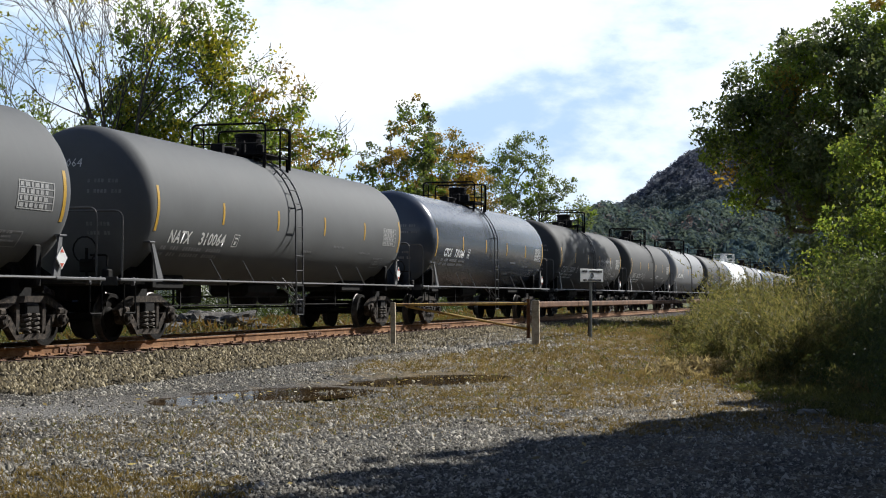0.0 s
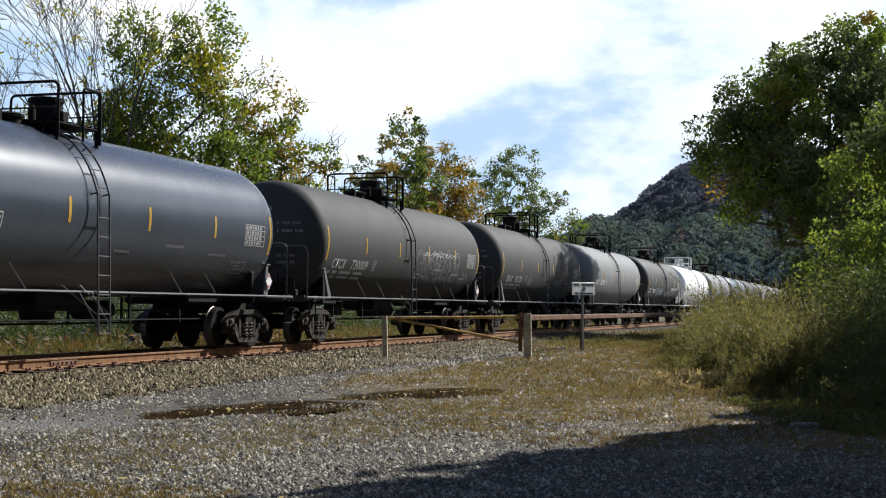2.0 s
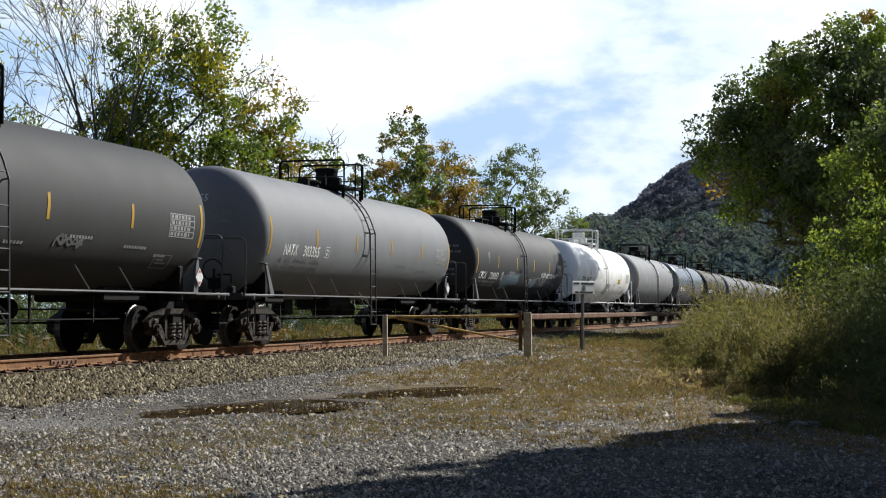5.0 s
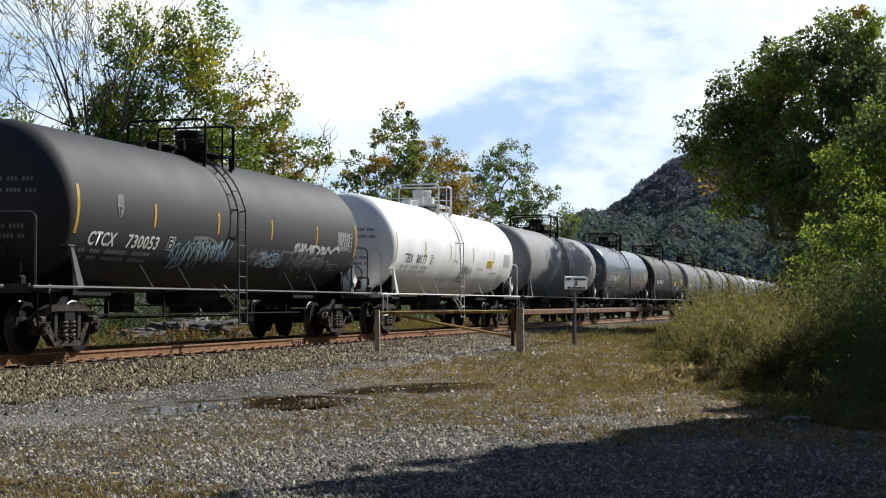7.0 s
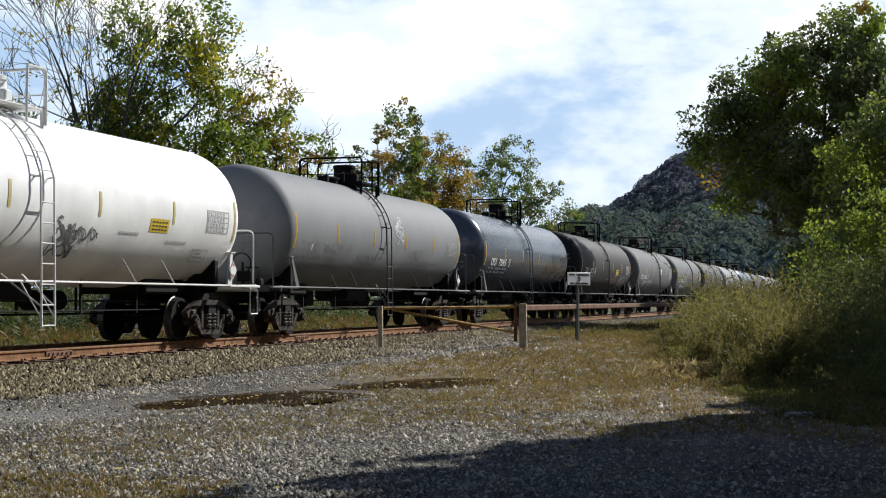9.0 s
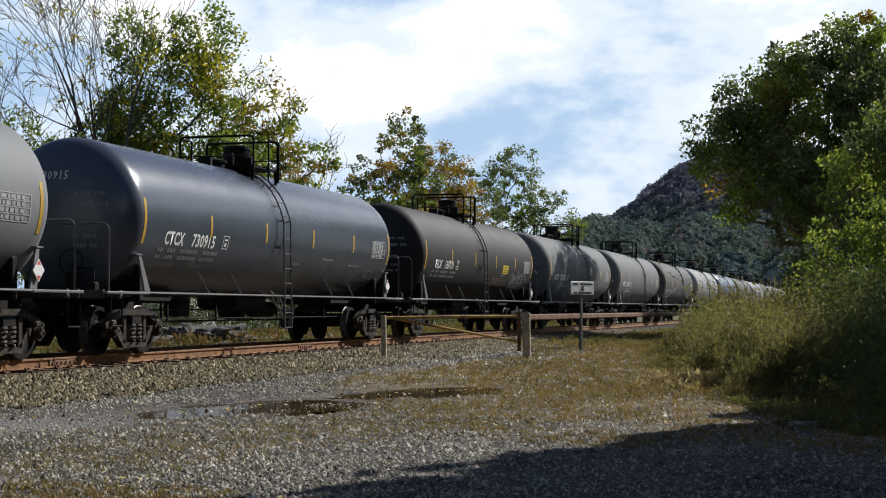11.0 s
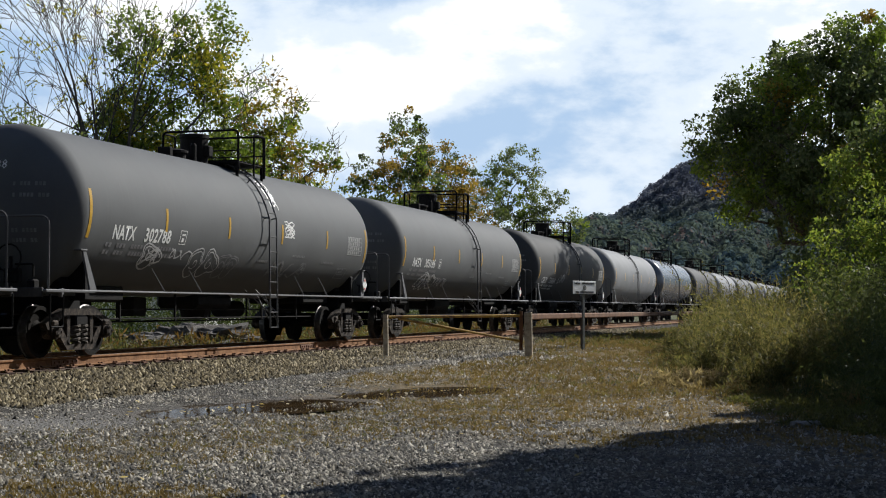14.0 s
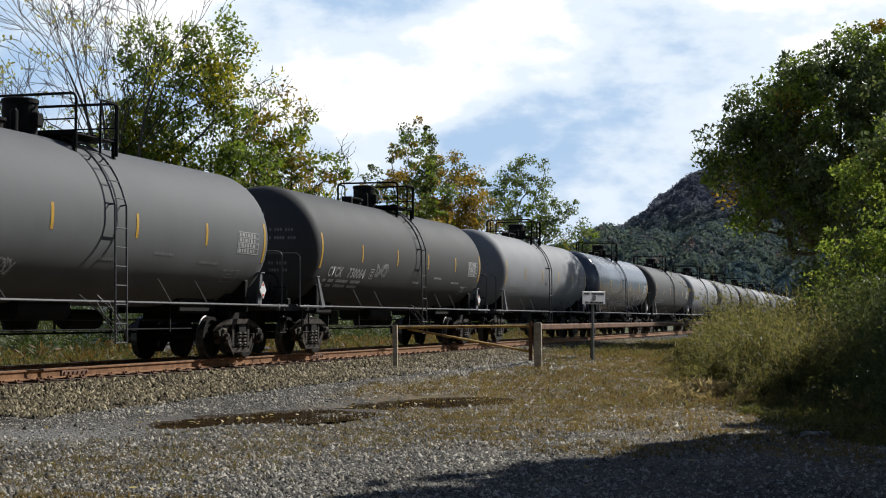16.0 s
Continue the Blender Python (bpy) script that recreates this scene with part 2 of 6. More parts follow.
def fast_mesh(name, verts, faces):
    """A mesh from arrays; faces all have the same number of corners."""
    me = bpy.data.meshes.new(name)
    verts, faces = np.asarray(verts, np.float32), np.asarray(faces, np.int32)
    n, k = faces.shape
    me.vertices.add(len(verts))
    me.vertices.foreach_set("co", verts.ravel())
    me.loops.add(n * k)
    me.loops.foreach_set("vertex_index", faces.ravel())
    me.polygons.add(n)
    me.polygons.foreach_set("loop_start", np.arange(0, n * k, k, dtype=np.int32))
    me.update(calc_edges=True)
    return me


# ---- ground, ballast and track ----
def smooth_step(a, b, v):
    t = np.clip((v - a) / (b - a), 0.0, 1.0)
    return t * t * (3 - 2 * t)


RUTS = [((-8.8, 17.7), (-8.75, 18.5), 0.5), ((-8.75, 18.5), (-8.55, 19.55), 0.52), ((-8.6, 19.55), (-8.2, 20.9), 0.38), ((-7.95, 22.3), (-7.6, 23.6), 0.42), ((-7.6, 23.6), (-7.2, 25.3), 0.6)]     # wet ruts: ends and half width
PUDDLES = [(-8.65, 19.0, 2.6, 1.5), (-7.6, 23.8, 2.4, 1.2)]     # middle, half length and half width


def rut_depth(x, y):
    """How far a place lies inside the wet ruts: 1 in the middle, 0 outside."""
    best = np.zeros_like(np.asarray(x, float))
    for (ax, ay), (bx, by), w in RUTS:
        dx, dy = bx - ax, by - ay
        t = ((x - ax) * dx + (y - ay) * dy) / (dx * dx + dy * dy)
        q = np.clip(t, 0.0, 1.0)
        off = np.hypot(x - ax - q * dx, y - ay - q * dy) + 0.10 * np.sin(5.1 * y) + 0.06 * np.sin(11.3 * y + 4 * x)
        best = np.maximum(best, np.clip(1 - off / (w * 1.9), 0.0, 1.0))
    return best


def ground_z(x, y):
    """Height of the ground: gravel yard, ballast bank, far side of the track."""
    x, y = np.asarray(x, float), np.asarray(y, float)
    u = x + D
    near = 0.18 * (1 - smooth_step(2.5, 9.5, u)) + 0.14 * (1 - smooth_step(1.12, 2.6, u))
    far = 0.32 - 0.36 * smooth_step(1.5, 4.2, -u)
    z = np.where(u > 0, near, far)
    rough = 0.018 * np.sin(1.3 * x + 0.7 * y) * np.sin(0.9 * y - 0.5 * x + 1.0) + 0.010 * np.sin(3.1 * x - 1.7 * y) * np.sin(2.3 * y + x) + 0.006 * np.sin(7.3 * x + 2.1 * y) * np.sin(6.1 * y - 3.0 * x)
    z = z + rough * smooth_step(2.0, 3.5, np.abs(u))
    return z - 0.12 * rut_depth(x, y)


def ground_material():
    k = Nodes("gravel_and_grass")
    co = k.coords(world=True)
    sep = k.n("SeparateXYZ")
    k.link(co, sep.inputs[0])
    x, y = sep.outputs[0], sep.outputs[1]
    lin = lambda ax, ay, c: k.math("ADD", k.math("ADD", k.math("MULTIPLY", x, ax), k.math("MULTIPLY", y, ay)), c)
    big, mid, fine = k.noise(co, 0.4, 5.0), k.noise(co, 2.2, 6.0, 0.62), k.noise(co, 14.0, 5.0, 0.7)
    v = k.n("TexVoronoi", Vector=co, Scale=26.0)
    tone = k.n("SeparateColor", Color=v.outputs["Color"]).outputs[0]
    stones = k.ramp(tone, (0.0, (0.025, 0.023, 0.019)), (0.45, (0.125, 0.115, 0.098)), (0.8, (0.26, 0.243, 0.21)), (1.0, (0.48, 0.455, 0.40)))
    soil = k.ramp(mid, (0.3, (0.022, 0.02, 0.016)), (0.7, (0.07, 0.061, 0.047)))
    col = k.mix(k.ramp(v.outputs["Distance"], (0.3, (0, 0, 0)), (0.55, (1, 1, 1))), stones, soil)
    # packed finer grit along the wheel tracks
    w = k.math("ABSOLUTE", k.math("ADD", lin(1.0, -0.225, 12.67), k.math("MULTIPLY", k.math("SUBTRACT", mid, 0.5), 1.2)))
    grit = k.ramp(fine, (0.3, (0.15, 0.143, 0.13)), (0.7, (0.27, 0.257, 0.235)))
    col = k.mix(k.math("MULTIPLY", k.ramp(w, (0.5, (0.75, 0.75, 0.75)), (1.5, (0, 0, 0))), k.ramp(lin(0.0, -0.1, 3.4), (0.0, (0, 0, 0)), (0.8, (1, 1, 1)))), col, grit)
    # brown thatch between the tracks, dense on the verge
    dens = lin(0.108, 0.09, -0.95)
    patch = k.math("ADD", k.math("MULTIPLY", k.math("SUBTRACT", mid, 0.5), 1.5), k.math("MULTIPLY", k.math("SUBTRACT", big, 0.5), 1.2))
    cover = k.ramp(k.math("ADD", dens, patch), (0.0, (0, 0, 0)), (0.6, (0.75, 0.75, 0.75)))
    edge = k.ramp(k.math("ADD", lin(1.0, 0.0, 10.2), k.math("MULTIPLY", k.ramp(lin(0.0, 0.1, -4.2), (0.0, (0, 0, 0)), (0.6, (1, 1, 1))), 1.6)), (0.0, (0, 0, 0)), (1.0, (1, 1, 1)))
    grass = k.ramp(k.math("ADD", k.math("MULTIPLY", fine, 0.6), k.math("MULTIPLY", mid, 0.4)), (0.35, (0.08, 0.065, 0.018)), (0.5, (0.19, 0.13, 0.045)), (0.65, (0.30, 0.20, 0.075)))
    col = k.mix(k.math("MULTIPLY", cover, edge), col, grass)
    strip = k.math("ABSOLUTE", k.math("ADD", lin(1.0, -0.2, 9.6), k.math("MULTIPLY", k.math("SUBTRACT", mid, 0.5), 2.2)))
    thatch = k.ramp(k.math("ADD", k.math("MULTIPLY", fine, 0.7), k.math("MULTIPLY", mid, 0.3)), (0.38, (0.055, 0.05, 0.018)), (0.52, (0.13, 0.10, 0.045)), (0.66, (0.22, 0.17, 0.09)))
    col = k.mix(k.math("MULTIPLY", k.ramp(strip, (0.4, (0.42, 0.42, 0.42)), (1.7, (0, 0, 0))), k.ramp(fine, (0.42, (0, 0, 0)), (0.56, (1, 1, 1)))), col, thatch)
    near = k.math("MULTIPLY", k.ramp(patch, (-0.2, (0, 0, 0)), (0.2, (1, 1, 1))), k.math("MULTIPLY", k.ramp(lin(0.0, -0.9, 9.75), (0.0, (0, 0, 0)), (0.6, (0.6, 0.6, 0.6))), k.ramp(lin(-0.6, 0.0, -2.3), (0.0, (0, 0, 0)), (1.0, (1, 1, 1)))))
    col = k.mix(near, col, grass)
    # damp soil round the ruts
    damp = k.math("ABSOLUTE", k.math("ADD", lin(0.970, -0.2425, 12.75), k.math("MULTIPLY", k.math("SUBTRACT", mid, 0.5), 1.1)))
    wet = k.math("MULTIPLY", k.ramp(damp, (0.45, (0.7, 0.7, 0.7)), (1.25, (0, 0, 0))), k.math("MULTIPLY", k.ramp(lin(0.0, 0.4, -6.2), (0.0, (0, 0, 0)), (0.8, (1, 1, 1))), k.ramp(lin(0.0, -0.3, 8.6), (0.0, (0, 0, 0)), (0.8, (1, 1, 1)))))
    col = k.mix(wet, col, k.mix(1.0, col, (0.42, 0.37, 0.32), "MULTIPLY"))
    # fields of grass far from the yard
    far = k.ramp(lin(-0.08, 0.0, -1.42), (0.0, (0, 0, 0)), (0.25, (1, 1, 1)))
    field = k.ramp(mid, (0.3, (0.05, 0.06, 0.02)), (0.7, (0.12, 0.12, 0.045)))
    col = k.mix(far, col, field)
    # brown crushed stone on the ballast bank
    bank = k.ramp(k.math("ADD", lin(-0.7, 0.0, -7.35), k.math("MULTIPLY", k.math("SUBTRACT", mid, 0.5), 1.1)), (0.0, (0, 0, 0)), (0.5, (1, 1, 1)))
    brown = k.ramp(tone, (0.0, (0.016, 0.012, 0.008)), (0.5, (0.055, 0.043, 0.028)), (0.85, (0.12, 0.095, 0.062)), (1.0, (0.30, 0.26, 0.2)))
    col = k.mix(k.math("MULTIPLY", bank, k.math("SUBTRACT", 1.0, far)), col, k.mix(k.ramp(v.outputs["Distance"], (0.2, (0, 0, 0)), (0.55, (1, 1, 1))), brown, (0.022, 0.017, 0.012)))
    k.bump(k.math("ADD", v.outputs["Distance"], k.math("MULTIPLY", fine, 0.8)), 0.9, 0.03)
    return k.set(col, 0.9, 0.0, 0.3)


def axis_steps(stops):
    """Grid lines, fine near and coarse far, from (start, end, step) stretches."""
    out = []
    for a, b, s in stops:
        out += list(np.arange(a, b, s))
    return np.array(out + [stops[-1][1]])


def build_ground():
    xs = axis_steps([(-3000, -200, 200), (-200, -40, 20), (-40, -18, 1.0), (-18, 0.5, 0.17), (0.5, 20, 1.5), (20, 200, 30), (200, 3000, 280)])
    ys = axis_steps([(-3000, -100, 290), (-100, 6, 8), (6, 40, 0.2), (40, 90, 0.8), (90, 260, 5), (260, 3000, 250)])
    gx, gy = np.meshgrid(xs, ys)
    gz = ground_z(gx, gy)
    nx, ny = len(xs), len(ys)
    idx = np.arange(nx * ny).reshape(ny, nx)
    faces = np.stack([idx[:-1, :-1], idx[:-1, 1:], idx[1:, 1:], idx[1:, :-1]], -1).reshape(-1, 4)
    me = fast_mesh("ground", np.stack([gx, gy, gz], -1).reshape(-1, 3), faces)
    ob = mesh_link("ground", me, ground_material(), None, "", True)
    return tagged(ob, "grey gravel yard with dry grass and damp soil", "ground", kind="structure")


build_ground()


def build_track():
    track = tagged(group_thing("railway_track", -D, 0, 0), "rusty steel rails on dark wooden ties in grey ballast", "railway track", kind="structure")
    y0, y1 = -260.0, 480.0
    prof = [(-0.072, 0), (0.072, 0), (0.072, 0.012), (0.012, 0.03), (0.010, 0.125), (0.036, 0.14), (0.036, 0.165), (0.028, 0.175), (-0.028, 0.175), (-0.036, 0.165), (-0.036, 0.14), (-0.010, 0.125), (-0.012, 0.03), (-0.072, 0.012)]
    for s in (-1, 1):
        bm = bmesh.new()
        a = [bm.verts.new((s * 0.753 + px, y0, RAIL - 0.175 + pz)) for px, pz in prof]
        b = [bm.verts.new((s * 0.753 + px, y1, RAIL - 0.175 + pz)) for px, pz in prof]
        n = len(prof)
        for i in range(n):
            f = bm.faces.new((a[i], a[(i + 1) % n], b[(i + 1) % n], b[i]))
            f.material_index = 1 if i == 7 else 0
        bmesh.ops.recalc_face_normals(bm, faces=bm.faces)
        rail = part("rail", bm, [RAIL_SIDE, RAIL_TOP], track, "rusty steel rail with a worn bright head")
    # ties with plates and spikes
    bm = bmesh.new()
    add_box(bm, -1.3, 1.3, -0.115, 0.115, RAIL - 0.35, RAIL - 0.195, 0.008)
    first = part("tie", bm, TIE, track)
    bm = bmesh.new()
    add_box(bm, -0.16, 0.16, -0.09, 0.09, -0.02, 0.002, 0.004)
    for sx in (-0.1, 0.1):
        for sy in (-0.05, 0.05):
            add_box(bm, sx - 0.02, sx + 0.02, sy - 0.015, sy + 0.015, 0.0, 0.035, 0.004)
    plate = part("tie_plate", bm, RUSTY, first)
    plate.matrix_basis = pose(0.753, 0, RAIL - 0.176)
    plate2 = share("tie_plate", plate, first, pose(-0.753, 0, RAIL - 0.176))
    n, start = 260, 12.0
    rnd = random.Random(4)
    first.matrix_basis = pose(0, start, 0)
    for i in range(1, n):
        t = share("tie", first, track, pose(rnd.uniform(-0.05, 0.05), start + i * 0.53 + rnd.uniform(-0.03, 0.03), rnd.uniform(-0.012, 0.008), 0, 0, rnd.uniform(-1, 1)))
        if i < 130:
            share("tie_plate", plate, t, pose(0.753, 0, RAIL - 0.176))
    # bolted joint bars
    bm = bmesh.new()
    add_box(bm, 0.012, 0.032, -0.45, 0.45, 0.03, 0.125, 0.006)
    for i in range(6):
        add_box(bm, 0.03, 0.055, -0.38 + i * 0.152, -0.34 + i * 0.152, 0.06, 0.1, 0.005)
    joint = part("joint_bar", bm, RUSTY, track, "rusty bolted joint bar")
    joint.matrix_basis = pose(0.753, 24.0, RAIL - 0.175)
    for i in range(1, 5):
        share("joint_bar", joint, track, pose(0.753, 24.0 + i * 11.89, RAIL - 0.175))


build_track()


def build_water():
    k = Nodes("muddy_water")
    co = k.coords(world=True)
    k.set(k.ramp(k.noise(co, 2.0), (0.3, (0.018, 0.012, 0.006)), (0.7, (0.06, 0.038, 0.018))), 0.06, 0.0, 0.12)
    k.bsdf.inputs["IOR"].default_value = 1.05
    k.bump(k.noise(co, 9.0, 2.0), 0.03, 0.01)
    for cx, cy, h, w in PUDDLES:
        d = Vector((0.42, 1.0, 0)).normalized()
        n = Vector((-d.y, d.x, 0))
        bm = bmesh.new()
        bm.faces.new([bm.verts.new(d * (h * math.cos(a)) + n * (w * math.sin(a))) for a in (2 * math.pi * i / 40 for i in range(40))])
        floor_z = [float(ground_z((ax + bx) / 2, (ay + by) / 2)) for (ax, ay), (bx, by), q in RUTS if abs((ay + by) / 2 - cy) < h]
        level = sum(floor_z) / len(floor_z) + 0.085
        ob = mesh_object("puddle", bm, k.mat)
        ob.matrix_basis = pose(cx, cy, level)
        tagged(ob, "shallow muddy puddle in a wheel rut", "puddle", "puddles in the gravel")


build_water()


def pebble_mesh(rng, xs, ys, sizes, sink=0.25):
    """Loose stones: squashed, skewed angular lumps resting on the ground."""
    n = len(xs)
    base = np.array([(1, 0, -0.4), (0, 1, -0.4), (-1, 0, -0.4), (0, -1, -0.4), (0, 0, 0.8)], float)
    v = base[None] * rng.uniform(0.55, 1.25, (n, 5, 1)) + rng.normal(size=(n, 5, 3)) * 0.2
    a = rng.uniform(0, 2 * np.pi, n)
    c, s = np.cos(a)[:, None], np.sin(a)[:, None]
    vx, vy = v[..., 0] * c - v[..., 1] * s, v[..., 0] * s + v[..., 1] * c
    v = np.stack([vx, vy, v[..., 2] * rng.uniform(0.6, 1.2, (n, 1))], -1) * sizes[:, None, None]
    z = ground_z(xs, ys) + sizes * sink
    v += np.stack([xs, ys, z], 1)[:, None]
    tri = np.array([(0, 1, 4), (1, 2, 4), (2, 3, 4), (3, 0, 4)])
    f = (np.arange(n)[:, None, None] * 5 + tri[None]).reshape(-1, 3)
    return v.reshape(-1, 3), f


# ---- the train ----
TANK_R, TANK_Z, TANK_L, PITCH = 1.521, 2.627, 14.87, 18.41
BOX = {}          # meshes that the cars share


def shared_part(name, key, make, material, parent, label="", smooth=False, m=None):
    """A part whose mesh is made once and used by every car."""
    if key not in BOX:
        bm = bmesh.new()
        make(bm)
        me = bpy.data.meshes.new(name)
        bm.to_mesh(me)
        bm.free()
        for _ in material if isinstance(material, list) else [material]:
            me.materials.append(None)
        if smooth:
            me.polygons.foreach_set("use_smooth", [True] * len(me.polygons))
        BOX[key] = me
    ob = new(name, BOX[key])
    ob.parent = parent
    for slot, mat in zip(ob.material_slots, material if isinstance(material, list) else [material]):
        slot.link = "OBJECT"
        slot.material = mat
    if m is not None:
        ob.matrix_basis = m
    if label:
        ob["label"] = label
    return ob


def make_shell(bm):
    """The welded barrel with its rounded heads and faint ring seams."""
    prof, h, half = [], 0.72, TANK_L / 2
    for i in range(13):
        a = math.pi / 2 * (1 - i / 12)
        prof.append((-half - h * math.sin(a), TANK_R * math.cos(a) + 1e-5))
    prof += [(-half + 0.25, TANK_R), (half - 0.25, TANK_R)]
    prof += [(-a, r) for a, r in prof[:13][::-1]]
    add_lathe(bm, prof, "Y", 64, (0, 0, TANK_Z))


def make_sill(bm):
    """The stub sill that carries the draft gear."""
    add_box(bm, -0.33, 0.33, 5.2, 8.7, 0.78, 1.18, 0.02)
    add_box(bm, -0.75, 0.75, 4.7, 6.5, 0.98, 1.3, 0.05)


def make_body_bolster(bm):
    """The saddle on which the barrel rests over the truck."""
    add_box(bm, -0.95, 0.95, 6.7, 7.3, 0.80, 1.36, 0.03)
    add_box(bm, -1.25, 1.25, 6.9, 7.1, 1.0, 1.72, 0.03)
    for k in (-1, 1):
        add_box(bm, k * 0.5 - 0.42, k * 0.5 + 0.42, 6.62, 7.38, 1.3, 1.5, 0.03)


def make_coupler(bm):
    add_lathe(bm, [(8.6, 0.11), (8.84, 0.12), (8.98, 0.19), (9.22, 0.17)], "Y", 10, (0, 0, 0.88))


def make_outlet(bm):
    add_box(bm, -0.5, 0.5, -0.95, 0.95, 0.86, 1.2, 0.09)
    add_lathe(bm, [(0.62, 0.18), (0.66, 0.30), (0.9, 0.36)], "Z", 16)


def make_rigging(bm):
    """Brake rods, pipes and the air reservoir under the tank."""
    for x, z, r in ((0.6, 0.66, 0.016), (0.5, 0.84, 0.014), (-0.75, 0.58, 0.022), (-0.9, 0.84, 0.02)):
        add_tube(bm, [(x, -6.4, z), (x, 6.4, z)], r, 5)
    for y in (-4.6, -2.2, 2.4, 4.6):
        for x in (0.6, -0.75):
            add_box(bm, x - 0.02, x + 0.02, y - 0.02, y + 0.02, 0.6, 1.3)
    add_lathe(bm, [(2.3, 0.05), (2.34, 0.2), (3.5, 0.2), (3.54, 0.05)], "Y", 12, (-0.5, 0, 0.85))
    add_box(bm, -0.2, 0.15, -3.2, -2.6, 0.7, 1.1, 0.03)


def make_platform(bm):
    """A grated end deck with its side sill and steps' hangers."""
    add_box(bm, -1.45, 1.45, -8.72, -7.75, 1.08, 1.16, 0.01)
    add_box(bm, -1.42, 1.42, -8.80, -8.73, 1.05, 1.21, 0.01)


def make_deck_sill(bm):
    """The pressed channel along a deck's side."""
    add_box(bm, 1.435, 1.505, -8.80, -7.15, 1.13, 1.185, 0.012)
    add_box(bm, 1.43, 1.50, -8.3, -8.22, 1.05, 1.2, 0.01)


def make_stirrup(bm):
    """The hanging sill step below a corner."""
    add_tube(bm, bend([(1.5, -8.66, 1.1), (1.5, -8.66, 0.55), (1.5, -8.24, 0.55), (1.5, -8.24, 1.1)], 0.05), 0.018, 5)


def make_corner(bm):
    """The upright that carries the deck's corner from the barrel."""
    lo = [bm.verts.new((x, y, 1.19)) for x, y in ((1.44, -7.30), (1.48, -7.30), (1.48, -7.08), (1.44, -7.08))]
    hi = [bm.verts.new((x, y, 1.88)) for x, y in ((1.38, -7.46), (1.42, -7.46), (1.42, -7.36), (1.38, -7.36))]
    for i in range(4):
        bm.faces.new((lo[i], lo[(i + 1) % 4], hi[(i + 1) % 4], hi[i]))
    bm.faces.new(lo[::-1])
    bm.faces.new(hi)
    add_box(bm, 1.1, 1.44, -7.56, -7.34, 1.87, 1.90, 0.006)


def make_end_hoop(bm):
    """The tall bent handrail across an end deck."""
    add_tube(bm, bend([(1.42, -8.60, 1.16), (1.42, -8.60, 2.42), (-1.42, -8.60, 2.42), (-1.42, -8.60, 1.16)], 0.16), 0.02, 6)


def make_brake_gear(bm):
    """The brake stand with wheel and valves on an end deck."""
    add_tube(bm, [(0.55, -8.35, 1.16), (0.55, -8.35, 1.75)], 0.03, 6)
    add_tube(bm, [(0.55 + 0.24 * math.cos(a), -8.42, 1.72 + 0.24 * math.sin(a)) for a in (2 * math.pi * k / 14 for k in range(15))], 0.016, 5)
    add_box(bm, 0.4, 0.7, -8.38, -8.2, 1.3, 1.55, 0.03)
    add_box(bm, 0.9, 1.05, -8.45, -8.25, 1.16, 1.36, 0.03)
    add_tube(bm, bend([(0.95, -8.3, 1.4), (0.95, -8.3, 1.62), (0.6, -8.3, 1.62)], 0.05), 0.02, 5)


def make_handrail(bm):
    add_tube(bm, [(1.47, -7.2, 1.168), (1.47, 7.2, 1.168)], 0.024, 6)


def make_strut(bm):
    """A thin stay from the barrel down to the handrail."""
    add_tube(bm, [(1.36, -0.36, 1.62), (1.47, 0, 1.17)], 0.018, 5)


LADDER_Y = -0.52


def ladder_line(y):
    pts = [(1.66, y, 0.42), (1.64, y, 1.6), (1.62, y, 2.9)]
    for a in range(20, 81, 8):
        c = radians(a)
        pts.append(((TANK_R + 0.10) * math.cos(c), y, TANK_Z + (TANK_R + 0.10) * math.sin(c)))
    return pts


def make_ladder(bm):
    l, r = ladder_line(LADDER_Y - 0.21), ladder_line(LADDER_Y + 0.21)
    add_tube(bm, l, 0.02, 5)
    add_tube(bm, r, 0.02, 5)
    z, rungs = 0.44, []
    for z in np.arange(0.44, 2.8, 0.34):
        x = 1.66 - 0.04 * (z - 0.42) / 2.5
        rungs.append((x, z))
    for a in range(14, 84, 12):
        rungs.append(((TANK_R + 0.10) * math.cos(radians(a)), TANK_Z + (TANK_R + 0.10) * math.sin(radians(a))))
    for x, z in rungs:
        add_tube(bm, [(x, LADDER_Y - 0.21, z), (x, LADDER_Y + 0.21, z)], 0.014, 5)
    for a in (10, 45, 70):
        for y in (LADDER_Y - 0.21, LADDER_Y + 0.21):
            c, s = math.cos(radians(a)), math.sin(radians(a))
            add_tube(bm, [(TANK_R * c, y, TANK_Z + TANK_R * s), ((TANK_R + 0.11) * c, y, TANK_Z + (TANK_R + 0.11) * s)], 0.016, 5)
    # side stays to the sill
    for y, s in ((LADDER_Y - 0.21, -1), (LADDER_Y + 0.21, 1)):
        add_tube(bm, [(1.66, y, 0.75), (1.3, y + s * 0.1 - 0.55, 1.28)], 0.016, 5)
        add_tube(bm, [(1.66, y, 0.55), (1.47, y - 0.35, 1.17)], 0.014, 5)


def make_top_deck(bm):
    """The walkway grating on the crown of the barrel."""
    z = TANK_Z + TANK_R + 0.03
    add_box(bm, -0.95, 0.95, -0.95, 0.55, z - 0.03, z, 0.01)
    for x in (-0.9, 0.9):
        for y in (-0.9, 0.5):
            add_box(bm, x - 0.03, x + 0.03, y - 0.03, y + 0.03, z - 0.34, z)


def make_slat(bm):
    z = TANK_Z + TANK_R + 0.03
    add_box(bm, -0.92, 0.92, -0.03, 0.03, z + 0.005, z + 0.037)


